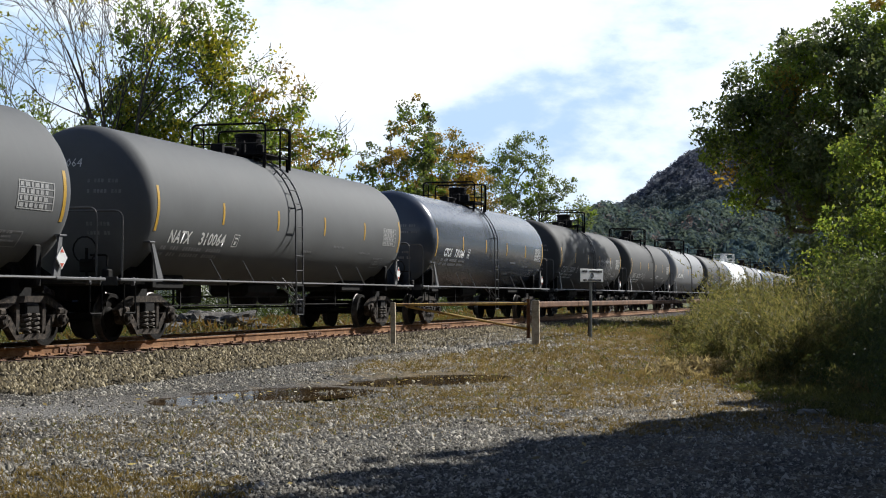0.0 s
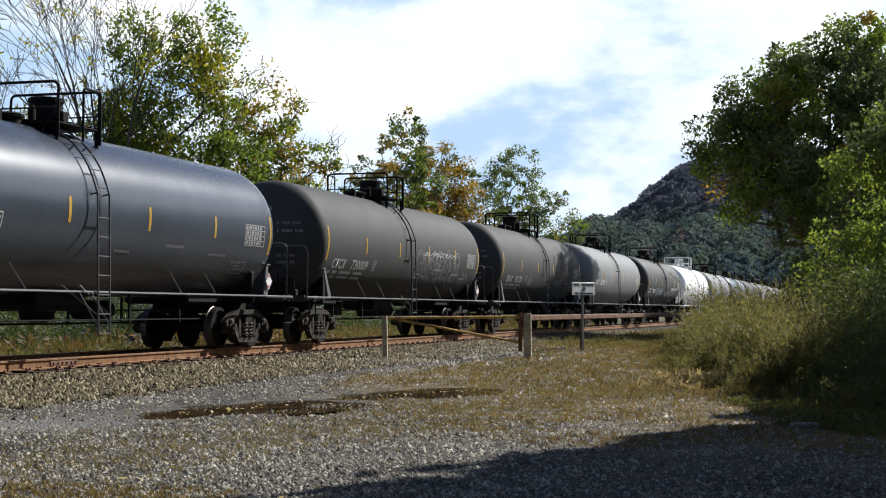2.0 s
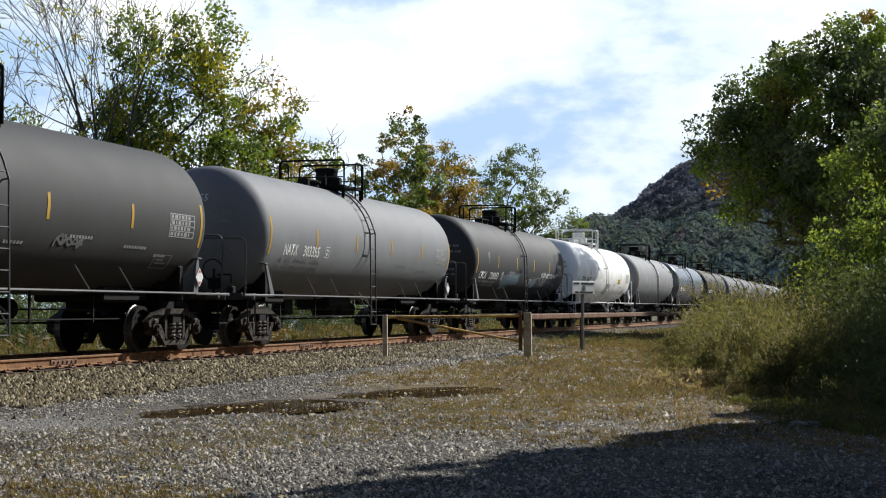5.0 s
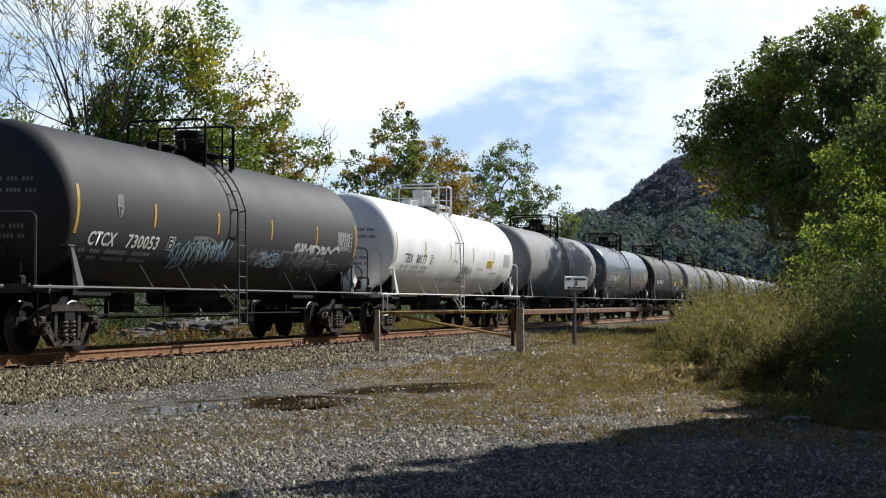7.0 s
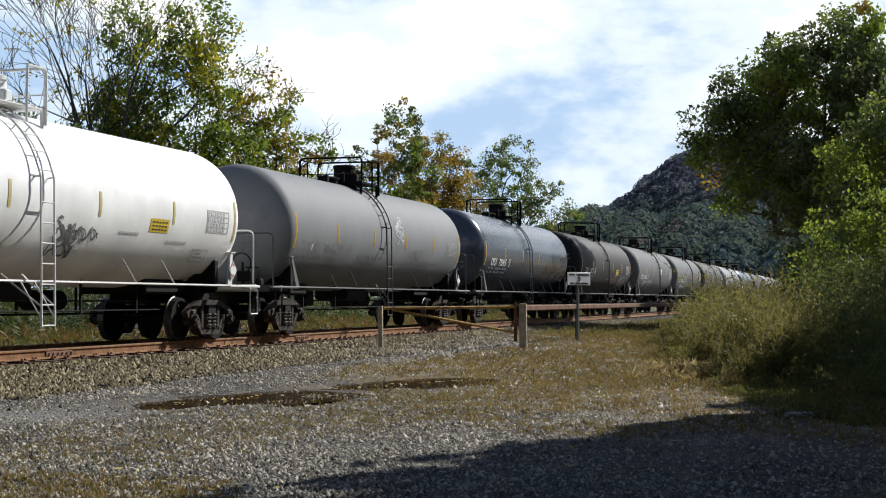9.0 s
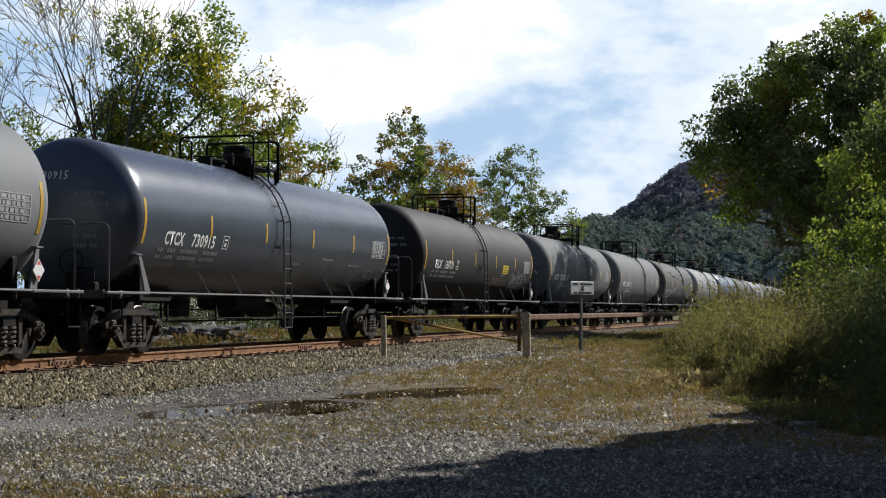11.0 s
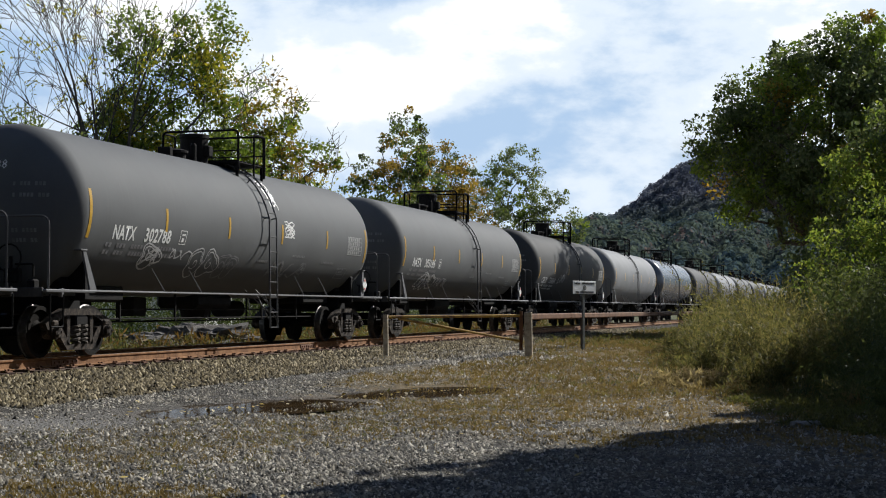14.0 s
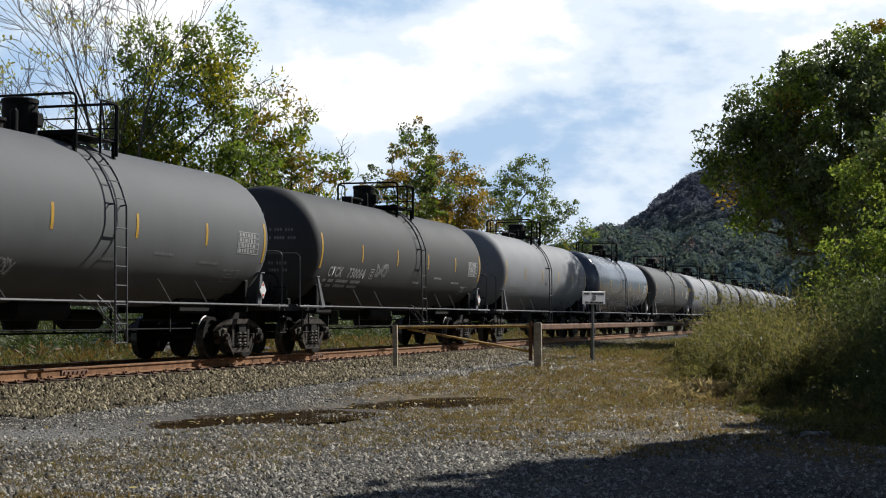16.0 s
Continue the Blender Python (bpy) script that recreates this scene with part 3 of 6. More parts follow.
def make_cross_rail(bm):
    """A bent guard rail across the walkway."""
    t = TANK_Z + TANK_R + 0.74
    add_tube(bm, bend([(0.93, 0, t - 0.98), (0.93, 0, t), (-0.93, 0, t), (-0.93, 0, t - 0.98)], 0.12), 0.026, 6)
    add_tube(bm, [(0.93, 0, t - 0.46), (-0.93, 0, t - 0.46)], 0.016, 5)


def make_side_rail(bm):
    """A short bent guard rail along the walkway's side."""
    t = TANK_Z + TANK_R + 0.72
    add_tube(bm, bend([(0.97, -0.12, t - 0.98), (0.97, -0.12, t), (0.97, 0.5, t), (0.97, 0.5, t - 0.98)], 0.09), 0.024, 6)


def make_dome(bm):
    """The round valve housing with its lid."""
    z = TANK_Z + TANK_R
    add_lathe(bm, [(z - 0.1, 0.31), (z + 0.52, 0.31), (z + 0.53, 0.33), (z + 0.60, 0.33), (z + 0.62, 0.29), (z + 0.63, 0.05)], "Z", 24)
    add_box(bm, 0.26, 0.42, -0.12, 0.12, z + 0.1, z + 0.36, 0.03)


def make_manway(bm):
    """Low manway cover and its valves."""
    z = TANK_Z + TANK_R
    add_lathe(bm, [(z - 0.1, 0.24), (z + 0.10, 0.24), (z + 0.11, 0.29), (z + 0.16, 0.29), (z + 0.2, 0.15)], "Z", 20, (0, -0.95, 0))
    add_lathe(bm, [(z - 0.1, 0.07), (z + 0.3, 0.07), (z + 0.36, 0.04)], "Z", 10, (0.28, -0.62, 0))
    add_box(bm, -0.15, 0.15, -1.5, -1.35, z - 0.1, z + 0.2, 0.02)


def on_tank(a, y, lift=0.006):
    """A point on the barrel's near side, a degrees above its waist."""
    c = radians(a)
    return Vector(((TANK_R + lift) * math.cos(c), y, TANK_Z + (TANK_R + lift) * math.sin(c)))


def add_patch(bm, y0, y1, a0, a1, lift=0.006, cuts=0):
    """A thin painted or glued patch that follows the barrel."""
    cuts = cuts or 1 + int(abs(a1 - a0) / 4)
    prev = None
    for i in range(cuts + 1):
        a = a0 + (a1 - a0) * i / cuts
        row = (bm.verts.new(on_tank(a, y0, lift)), bm.verts.new(on_tank(a, y1, lift)))
        if prev:
            bm.faces.new((prev[0], prev[1], row[1], row[0]))
        prev = row


def make_strip_long(bm):
    add_patch(bm, -0.048, 0.048, -20, 13, 0.006, 6)


def make_strip(bm):
    add_patch(bm, -0.045, 0.045, -10.5, 6.5, 0.006, 4)


def make_stencils(bm):
    """Rows of small lettering that cannot be read, as bars."""
    for r, (a, words) in enumerate(((-19, (0.25, 0.4, 0.9, 0.8)), (-24.5, (0.25, 0.4, 0.85, 0.75)))):
        y = -TANK_L / 2 + 0.45
        for w in words:
            for k in range(max(1, int(w / 0.12))):
                add_patch(bm, y + k * 0.12, y + k * 0.12 + 0.085, a - 1.6, a + 1.6)
            y += w + 0.16


def make_rear_stencils(bm):
    for y, a, w in ((2.3, -20, 0.8), (4.3, -24, 0.9), (5.6, -29, 0.6), (0.35, -27, 0.7)):
        for k in range(int(w / 0.1)):
            add_patch(bm, y + k * 0.1, y + k * 0.1 + 0.07, a - 1.1, a + 1.1)


def on_head(x, z, lift=0.012):
    """A point on the head that faces back along the train."""
    y = -TANK_L / 2 - 0.72 * math.sqrt(max(0.0, 1 - (x * x + z * z) / TANK_R ** 2)) - lift
    return (x, y, TANK_Z + z)


def make_end_lettering(bm):
    """Bars of small lettering on the head."""
    for z, x0, words in ((0.36, 0.42, (0.1, 0.25, 0.25)), (0.16, 0.42, (0.1, 0.3, 0.25)), (-0.45, 0.4, (0.2, 0.3)), (-0.62, 0.4, (0.3, 0.15))):
        x = x0
        for w in words:
            for k in range(max(1, int(w / 0.07))):
                bm.faces.new([bm.verts.new(on_head(x + dx, z + dz)) for dx, dz in ((0, 0), (0.045, 0), (0.045, 0.07), (0, 0.07))])
                x += 0.065
            x += 0.06


def make_panel(bm):
    """The consolidated data panel: a frame of white lines and bars."""
    y0, y1 = TANK_L / 2 - 1.5, TANK_L / 2 - 0.42
    for a in (3.5, -0.7, -4.9, -9.1, -13.5):
        add_patch(bm, y0, y1, a - 0.35, a + 0.35)
    for y in (y0, y1 - 0.02):
        add_patch(bm, y, y + 0.03, -13.5, 3.5)
    for r, a in enumerate((1.4, -2.8, -7.0, -11.3)):
        y = y0 + 0.06
        for k in range(6):
            w = (0.09, 0.13, 0.06, 0.12, 0.08, 0.1)[(k + r) % 6]
            add_patch(bm, y, y + w, a - 1.35, a + 1.35)
            y += w + 0.05


def make_decal(bm):
    """A thin square frame stencilled low on the barrel."""
    y0, y1, a0, a1 = TANK_L / 2 - 1.75, TANK_L / 2 - 1.05, -40, -28
    for u0, u1, b0, b1 in ((y0, y1, a1 - 0.7, a1), (y0, y1, a0, a0 + 0.7), (y0, y0 + 0.03, a0, a1), (y1 - 0.03, y1, a0, a1), (y0 + 0.12, y1 - 0.15, a0 + 4, a0 + 5.5), (y0 + 0.12, y1 - 0.3, a0 + 7, a0 + 8.5)):
        add_patch(bm, u0, u1, b0, b1, 0.005)


def make_placard(bm):
    """A hazard diamond in its holder, on the deck's corner."""
    s = 0.155
    for x, z, w in ((1.50, 0.0, s * 1.12),):
        q = [bm.verts.new((x, w * math.cos(a), z + w * 1.12 * math.sin(a))) for a in (0, math.pi / 2, math.pi, 1.5 * math.pi)]
        p = [bm.verts.new((x + 0.02, v.co.y, v.co.z)) for v in q]
        bm.faces.new(p)
        bm.faces.new(q[::-1])
        for i in range(4):
            bm.faces.new((q[i], q[(i + 1) % 4], p[(i + 1) % 4], p[i]))


def make_placard_face(bm):
    w = 0.062
    bm.faces.new([bm.verts.new(p) for p in ((1.524, -w, 0.09), (1.524, w, 0.09), (1.524, 0, 0.165))])


def make_side_frame(bm):
    """A cast truck side frame: bowed top, opening for the springs, pedestal ends."""
    x0, x1 = 0.98, 1.12
    outer = [(-1.16, 0.60), (-1.10, 0.50), (-0.74, 0.42), (-0.44, 0.13), (0.44, 0.13), (0.74, 0.42), (1.10, 0.50), (1.16, 0.60), (0.98, 0.70), (0.52, 0.86), (-0.52, 0.86), (-0.98, 0.70)]
    inner = [(-0.84, 0.595), (-0.80, 0.565), (-0.62, 0.52), (-0.36, 0.23), (0.36, 0.23), (0.62, 0.52), (0.80, 0.565), (0.84, 0.595), (0.76, 0.64), (0.46, 0.74), (-0.46, 0.74), (-0.76, 0.64)]
    n = len(outer)
    rings = [[bm.verts.new((x, y, z)) for y, z in loop] for x, loop in ((x1, outer), (x1, inner), (x0, inner), (x0, outer))]
    for a, b in zip(rings, rings[1:] + rings[:1]):
        for i in range(n):
            bm.faces.new((a[i], a[(i + 1) % n], b[(i + 1) % n], b[i]))
    for s in (-1, 1):
        add_box(bm, 0.94, 1.13, s * 0.89 - 0.15, s * 0.89 + 0.15, 0.47, 0.64, 0.04)
        add_box(bm, 1.10, 1.17, s * 0.89 - 0.10, s * 0.89 + 0.10, 0.54, 0.66, 0.03)
        add_lathe(bm, [(0.95, 0.135), (1.15, 0.135), (1.16, 0.10), (1.22, 0.10), (1.23, 0.06)], "X", 14, (0, s * 0.89, 0.457))
        for q in range(3):
            add_box(bm, 1.22, 1.245, s * 0.89 + 0.07 * math.cos(q * 2.09) - 0.018, s * 0.89 + 0.07 * math.cos(q * 2.09) + 0.018, 0.457 + 0.07 * math.sin(q * 2.09) - 0.018, 0.457 + 0.07 * math.sin(q * 2.09) + 0.018)
        add_box(bm, 0.99, 1.12, s * 0.40 - 0.07, s * 0.40 + 0.07, 0.2, 0.74, 0.02)
    bmesh.ops.recalc_face_normals(bm, faces=bm.faces)


def make_spring(bm):
    pts = [(1.07 + 0.10 * math.cos(t * 0.85), 0.10 * math.sin(t * 0.85), 0.25 + 0.0102 * t) for t in range(32)]
    add_tube(bm, pts, 0.024, 5)


def make_bolster(bm):
    add_box(bm, -1.16, 1.16, -0.21, 0.21, 0.55, 0.74, 0.03)
    add_box(bm, -0.9, 0.9, 0.55, 0.62, 0.42, 0.5, 0.01)
    add_box(bm, -0.9, 0.9, -0.62, -0.55, 0.42, 0.5, 0.01)


def make_wheelset(bm):
    """Axle and two pressed wheels, with a balance hole so that they are not blank discs."""
    add_tube(bm, [(-1.1, 0, 0), (1.1, 0, 0)], 0.08, 10)
    for s in (-1, 1):
        add_lathe(bm, [(s * 0.68, 0.13), (s * 0.69, 0.484), (s * 0.715, 0.485), (s * 0.728, 0.462), (s * 0.85, 0.452), (s * 0.85, 0.385), (s * 0.80, 0.37), (s * 0.775, 0.2), (s * 0.83, 0.15), (s * 0.86, 0.1)], "X", 24)
    for f in bm.faces:
        c = f.calc_center_median()
        f.material_index = 1 if math.hypot(c.y, c.z) > 0.44 else 0
    for k in range(3):
        a = k * 2.09
        add_box(bm, 0.79, 0.806, 0.29 * math.cos(a) - 0.03, 0.29 * math.cos(a) + 0.03, 0.29 * math.sin(a) - 0.03, 0.29 * math.sin(a) + 0.03)


SPIN = ([], [])      # the wheelsets, fore and aft in their trucks


def add_truck(car, y, turn):
    truck = shared_part("truck", "bolster", make_bolster, STEEL_BLACK, car, "dusty cast-steel four-wheel truck", m=pose(0, y, 0, 0, 0, turn))
    for s in (0, 180):
        shared_part("side_frame", "side_frame", make_side_frame, STEEL_DUSTY, truck, m=pose(0, 0, 0, 0, 0, s))
        for y in (-0.13, 0.13):
            shared_part("spring", "spring", make_spring, SPRING_STEEL, truck, m=pose(0, 0, 0, 0, 0, s) @ pose(0, y, 0))
    for i, s in enumerate((-0.89, 0.89)):
        w = shared_part("wheelset", "wheelset", make_wheelset, [WHEEL_STEEL, TREAD], truck, "steel wheels on one axle", m=pose(0, s, 0.457))
        SPIN[i].append(w)


def add_letters(car, text, y0, a, size, material, width=2.4, name="reporting_mark"):
    """Lettering bent to the barrel, from the built-in font."""
    cu = bpy.data.curves.new(name, "FONT")
    cu.body, cu.size, cu.resolution_u = text, size, 2
    cu.space_character = 1.06
    cu.offset = 0.009
    tmp = new(name, cu)
    me = bpy.data.meshes.new_from_object(tmp)
    bpy.data.objects.remove(tmp)
    wide = width / max(v.co.x for v in me.vertices)
    for v in me.vertices:
        v.co = on_tank(a + math.degrees(v.co.y / TANK_R), y0 + v.co.x * wide, 0.005)
    ob = mesh_link(name, me, material, car)
    return ob


def make_graffiti(bm, rnd, y0, y1, a0, a1, strokes, width):
    """Loose spray strokes that wander over the barrel."""
    for _ in range(strokes):
        y, a = rnd.uniform(y0, y1), rnd.uniform(a0, a1)
        dy, da = rnd.uniform(-0.08, 0.12), rnd.uniform(-3, 3)
        pts = []
        for k in range(rnd.randint(8, 20)):
            pts.append((y, a))
            dy += rnd.uniform(-0.09, 0.09)
            da += rnd.uniform(-2.4, 2.4)
            dy, da = max(-0.16, min(0.16, dy)), max(-4.5, min(4.5, da))
            y, a = y + dy, a + da
            if not y0 < y < y1:
                dy = -dy
            if not a0 < a < a1:
                da = -da
            y, a = max(y0, min(y1, y)), max(a0, min(a1, a))
        spray_line(bm, pts, width)


def make_tag(bm, rnd, y0, y1, a0, a1, strokes, width):
    """Sprayed letters: tall strokes that run up and down along the barrel, with loops and an outline."""
    for _ in range(strokes):
        y, pts, up = y0 + rnd.uniform(0, 0.25), [], rnd.random() < 0.5
        lo, hi = a0 + rnd.uniform(0, 0.35) * (a1 - a0), a1 - rnd.uniform(0, 0.35) * (a1 - a0)
        while y < y1:
            top, foot = hi - rnd.uniform(0, 0.3) * (hi - lo), lo + rnd.uniform(0, 0.3) * (hi - lo)
            a, b = (foot, top) if up else (top, foot)
            dy = rnd.uniform(0.05, 0.28)
            bow = rnd.uniform(-0.14, 0.14)
            for k in range(6):
                s = k / 6
                pts.append((y + dy * s + bow * math.sin(math.pi * s), a + (b - a) * (0.5 - 0.5 * math.cos(math.pi * s))))
            y, up = y + dy + rnd.uniform(-0.12, 0.06), not up
        spray_line(bm, pts, width)


def make_loops(bm, rnd, y0, y1, a0, a1, width):
    """Outlined round letters: wobbly closed loops side by side, each with a curl inside."""
    mid, half = (a0 + a1) / 2, (a1 - a0) / 2
    y = y0
    while y < y1 - 0.2:
        w = rnd.uniform(0.28, 0.46)
        ph, lobes, tilt = rnd.uniform(0, 6.28), rnd.choice((2, 3)), rnd.uniform(-0.25, 0.25)
        for k, part_w in ((1.0, 1.0), (0.8, 0.7)):
            pts = []
            for i in range(25):
                t = 2 * math.pi * i / 24
                r = k * (1 + 0.22 * math.sin(lobes * t + ph) + 0.08 * math.sin(5 * t + 2 * ph))
                v = r * math.sin(t)
                pts.append((y + w + w * r * math.cos(t) * 0.95 + tilt * v * w, mid + half * v * 0.92))
            spray_line(bm, pts[:25 if k == 1.0 else rnd.randint(9, 17)], width * part_w)
        curl = [(y + w + w * 0.45 * (1 - j / 12) * math.cos(ph + j * 0.6), mid + half * 0.45 * (1 - j / 14) * math.sin(ph + j * 0.6)) for j in range(11)]
        spray_line(bm, curl, width * 0.8)
        y += w * rnd.uniform(1.35, 1.75)


def spray_line(bm, pts, width):
    prev = None
    for i, (yy, aa) in enumerate(pts):
        yb, ab = pts[min(i + 1, len(pts) - 1)]
        ya, ac = pts[max(i - 1, 0)]
        d = Vector((yb - ya, radians(ab - ac) * TANK_R))
        if d.length < 1e-6:
            continue
        d.normalize()
        o = Vector((-d.y, d.x)) * width * 0.5
        row = [bm.verts.new(on_tank(aa + math.degrees(s * o.y / TANK_R), yy + s * o.x, 0.008)) for s in (-1, 1)]
        if prev:
            bm.faces.new((prev[0], prev[1], row[1], row[0]))
        prev = row


INK = speckle("black_print", [(0.02, 0.02, 0.02), (0.04, 0.04, 0.04)], 9.0, 0.7)
NOTICE = speckle("yellow_notice", [(0.6, 0.42, 0.02), (0.72, 0.52, 0.05)], 6.0, 0.5)
RED = speckle("red_placard", [(0.5, 0.06, 0.03), (0.6, 0.10, 0.05)], 9.0, 0.6)


def tank_car(i, shell, mark="", mark_mat=None, trim=RAIL_GREY, fixtures=STEEL_BLACK, strip=YELLOW, tags=(), label="", top=0.0, notices=(), mark_at=(0.95, -19.0, 2.3)):
    car = tagged(group_thing("tank_car", -D, 0, RAIL), label, "tank car", "tank cars of the train")
    shared_part("tank_shell", "shell", make_shell, shell, car, smooth=True)
    for s in (0, 180):
        turn = pose(0, 0, 0, 0, 0, s)
        shared_part("stub_sill", "sill", make_sill, STEEL_BLACK, car, m=turn)
        shared_part("body_bolster", "bodybolster", make_body_bolster, STEEL_BLACK, car, m=turn)
        shared_part("coupler", "coupler", make_coupler, STEEL_DUSTY, car, m=turn)
    shared_part("bottom_outlet", "outlet", make_outlet, STEEL_BLACK, car)
    shared_part("brake_rigging", "rigging", make_rigging, STEEL_BLACK, car)
    for s in (0, 180):
        deck = shared_part("end_platform", "platform", make_platform, DECK_DARK if trim is RAIL_GREY else trim, car, m=pose(0, 0, 0, 0, 0, s))
        shared_part("end_handrail", "hoop", make_end_hoop, trim if trim is not RAIL_GREY else LADDER_GREY, car, m=pose(0, 0, 0, 0, 0, s))
        shared_part("side_handrail", "handrail", make_handrail, trim, car, m=pose(0, 0, 0, 0, 0, s))
    shared_part("hand_brake", "brake", make_brake_gear, STEEL_BLACK, car)
    for sx in (1, -1):
        for sy in (1, -1):
            flip = Matrix.Diagonal((sx, sy, 1, 1))
            shared_part("corner_bracket", "corner", make_corner, trim, car, m=flip)
            shared_part("deck_sill", "decksill", make_deck_sill, trim, car, m=flip)
            shared_part("sill_step", "stirrup", make_stirrup, fixtures, car, m=flip)
    for y in (-4.4, -2.75, 2.95, 4.55):
        shared_part("handrail_strut", "strut", make_strut, trim, car, m=pose(0, y, 0))
    up = pose(0, top, 0)
    shared_part("ladder", "ladder", make_ladder, trim if trim is not RAIL_GREY else LADDER_GREY, car, m=up)
    deck = shared_part("top_walkway", "deck", make_top_deck, fixtures, car, m=up)
    for k in range(7):
        shared_part("slat", "slat", make_slat, fixtures, deck, m=pose(0, -0.9 + k * 0.235, 0))
    for y in (-0.92, 0.53):
        shared_part("guard_rail", "crossrail", make_cross_rail, fixtures, car, m=pose(0, top + y, 0))
    for s in (0, 180):
        shared_part("guard_rail", "siderail", make_side_rail, fixtures, car, m=pose(0, top + (0 if s == 0 else -0.35), 0, 0, 0, s))
    shared_part("valve_housing", "dome", make_dome, fixtures, car, m=pose(0, 0.22 if top == 0 else -0.1, 0))
    shared_part("manway", "manway", make_manway, fixtures, car, m=pose(0, -0.1, 0))
    for y, turn in ((-7.0, 0), (7.0, 180)):
        add_truck(car, y, 0)
    for k in range(6):
        y = -TANK_L / 2 + 0.06 + k * 2.945
        long = k in (0, 5)
        shared_part("reflective_strip", "strip_long" if long else "strip", make_strip_long if long else make_strip, strip, car, m=pose(0, y, 0))
    shared_part("data_panel", "panel", make_panel, FAINT if trim is WHITE_RAIL else DIM_WHITE, car, "data panel of white lines and bars")
    low = pose(0, 0, TANK_Z) @ pose(0, mark_at[0] - 0.6, 0, 0, -14.5 - mark_at[1], 0) @ pose(0, 0, -TANK_Z)
    shared_part("stencil", "stencils", make_stencils, SPRAY_DIM if mark_mat is None else FAINT if mark_mat is NAVY else mark_mat, car, m=low)["kind"] = "stuff"
    shared_part("stencil", "rear_stencils", make_rear_stencils, SPRAY_DIM if mark_mat is None else FAINT if mark_mat is NAVY else mark_mat, car)["kind"] = "stuff"
    shared_part("end_lettering", "endletters", make_end_lettering, SPRAY_DIM, car)["kind"] = "stuff"
    shared_part("decal_frame", "decal", make_decal, SPRAY_DIM if trim is not WHITE_RAIL else FAINT, car)
    pl = shared_part("hazard_placard", "placard", make_placard, WHITE, car, "white hazard diamond with red corners", m=pose(0, 7.28, 1.5))
    for s in (0, 180):
        shared_part("placard_corner", "placard_face", make_placard_face, RED, pl, m=pose(0, 0, 0, s))
    if mark:
        my, ma, mw = mark_at
        add_letters(car, mark.split()[0], -TANK_L / 2 + my, ma, 0.37, mark_mat or WHITE, mw * 0.37)
        add_letters(car, mark.split()[1], -TANK_L / 2 + my + mw * 0.53, ma, 0.37, mark_mat or WHITE, mw * 0.47, "car_number")
        bm = bmesh.new()
        y0 = -TANK_L / 2 + my + mw + 0.4
        for u0, u1, a0, a1 in ((0, 0.28, 10.2, 10.8), (0, 0.28, 0.0, 0.6), (0, 0.016, 0.0, 10.8), (0.264, 0.28, 0.0, 10.8), (0.09, 0.18, 2, 5.0), (0.07, 0.22, 6.8, 8.2)):
            add_patch(bm, y0 + u0, y0 + u1, ma + a0, ma + a1, 0.004)
        part("class_mark", bm, mark_mat or WHITE, car)
    for y, a, w, h, m in notices:
        bm = bmesh.new()
        add_patch(bm, y, y + w, a, a + h, 0.006, 2)
        note = part("notice", bm, m, car)
        bm = bmesh.new()
        for r in range(3):
            for q in range(5):
                add_patch(bm, y + w * (0.1 + 0.17 * q), y + w * (0.1 + 0.17 * q + 0.11), a + h * (0.16 + 0.27 * r), a + h * (0.27 + 0.27 * r), 0.010)
        part("notice_print", bm, INK, note)["kind"] = "stuff"
    if mark:
        cu = bpy.data.curves.new("end_number", "FONT")
        cu.body, cu.size, cu.resolution_u = mark.split()[1], 0.24, 1
        tmp = new("end_number", cu)
        me = bpy.data.meshes.new_from_object(tmp)
        bpy.data.objects.remove(tmp)
        for v in me.vertices:
            v.co = on_head(-0.4 + v.co.x * 0.95, 0.66 + v.co.y, 0.02)
        mesh_link("end_number", me, mark_mat or WHITE, car)
    rnd = random.Random(100 + i)
    for y0, y1, a0, a1, n, w, m in tags:
        bm = bmesh.new()
        if n:
            (make_tag if n < 0 else make_graffiti)(bm, rnd, y0, y1, a0, a1, abs(n), w)
        else:
            make_loops(bm, rnd, y0, y1, a0, a1, w)
        part("graffiti", bm, m, car, "sprayed graffiti")["kind"] = "stuff"
    return car


GREY_A = paint("weathered_dark_grey", (0.104, 0.108, 0.110), 0.76, 0.2, (0.135, 0.135, 0.133), spec=0.36)
GREY_B = paint("weathered_brown_grey", (0.044, 0.044, 0.044), 0.74, 0.22, (0.07, 0.069, 0.067), spec=0.32)
GREY_C = paint("faded_grey", (0.19, 0.196, 0.203), 0.72, 0.18, (0.15, 0.15, 0.15), spec=0.4)
GLOSS = paint("glossy_black", (0.058, 0.070, 0.092), 0.25, 0.06, (0.07, 0.075, 0.09), spec=0.62)
BLACK = paint("dull_black", (0.024, 0.025, 0.027), 0.7, 0.15, (0.042, 0.042, 0.042), spec=0.4)
DULL_BLACK = paint("sooty_black", (0.013, 0.012, 0.012), 0.68, 0.12, (0.03, 0.028, 0.026), spec=0.27)
WHITE_CAR = paint("white_tank_paint", (0.87, 0.87, 0.85), 0.5, 0.06, (0.40, 0.36, 0.30), spec=0.5)
WHITE_RAIL = paint("white_handrail", (0.70, 0.70, 0.68), 0.5, 0.15)
PALE_STRIP = speckle("faded_yellow_strip", [(0.45, 0.38, 0.14), (0.55, 0.47, 0.2)], 6.0, 0.5)
FAINT = speckle("faint_grey_lettering", [(0.42, 0.42, 0.42), (0.56, 0.56, 0.55)], 7.0, 0.7)
NAVY = speckle("dark_blue_lettering", [(0.03, 0.04, 0.07), (0.05, 0.06, 0.09)], 5.0, 0.6)
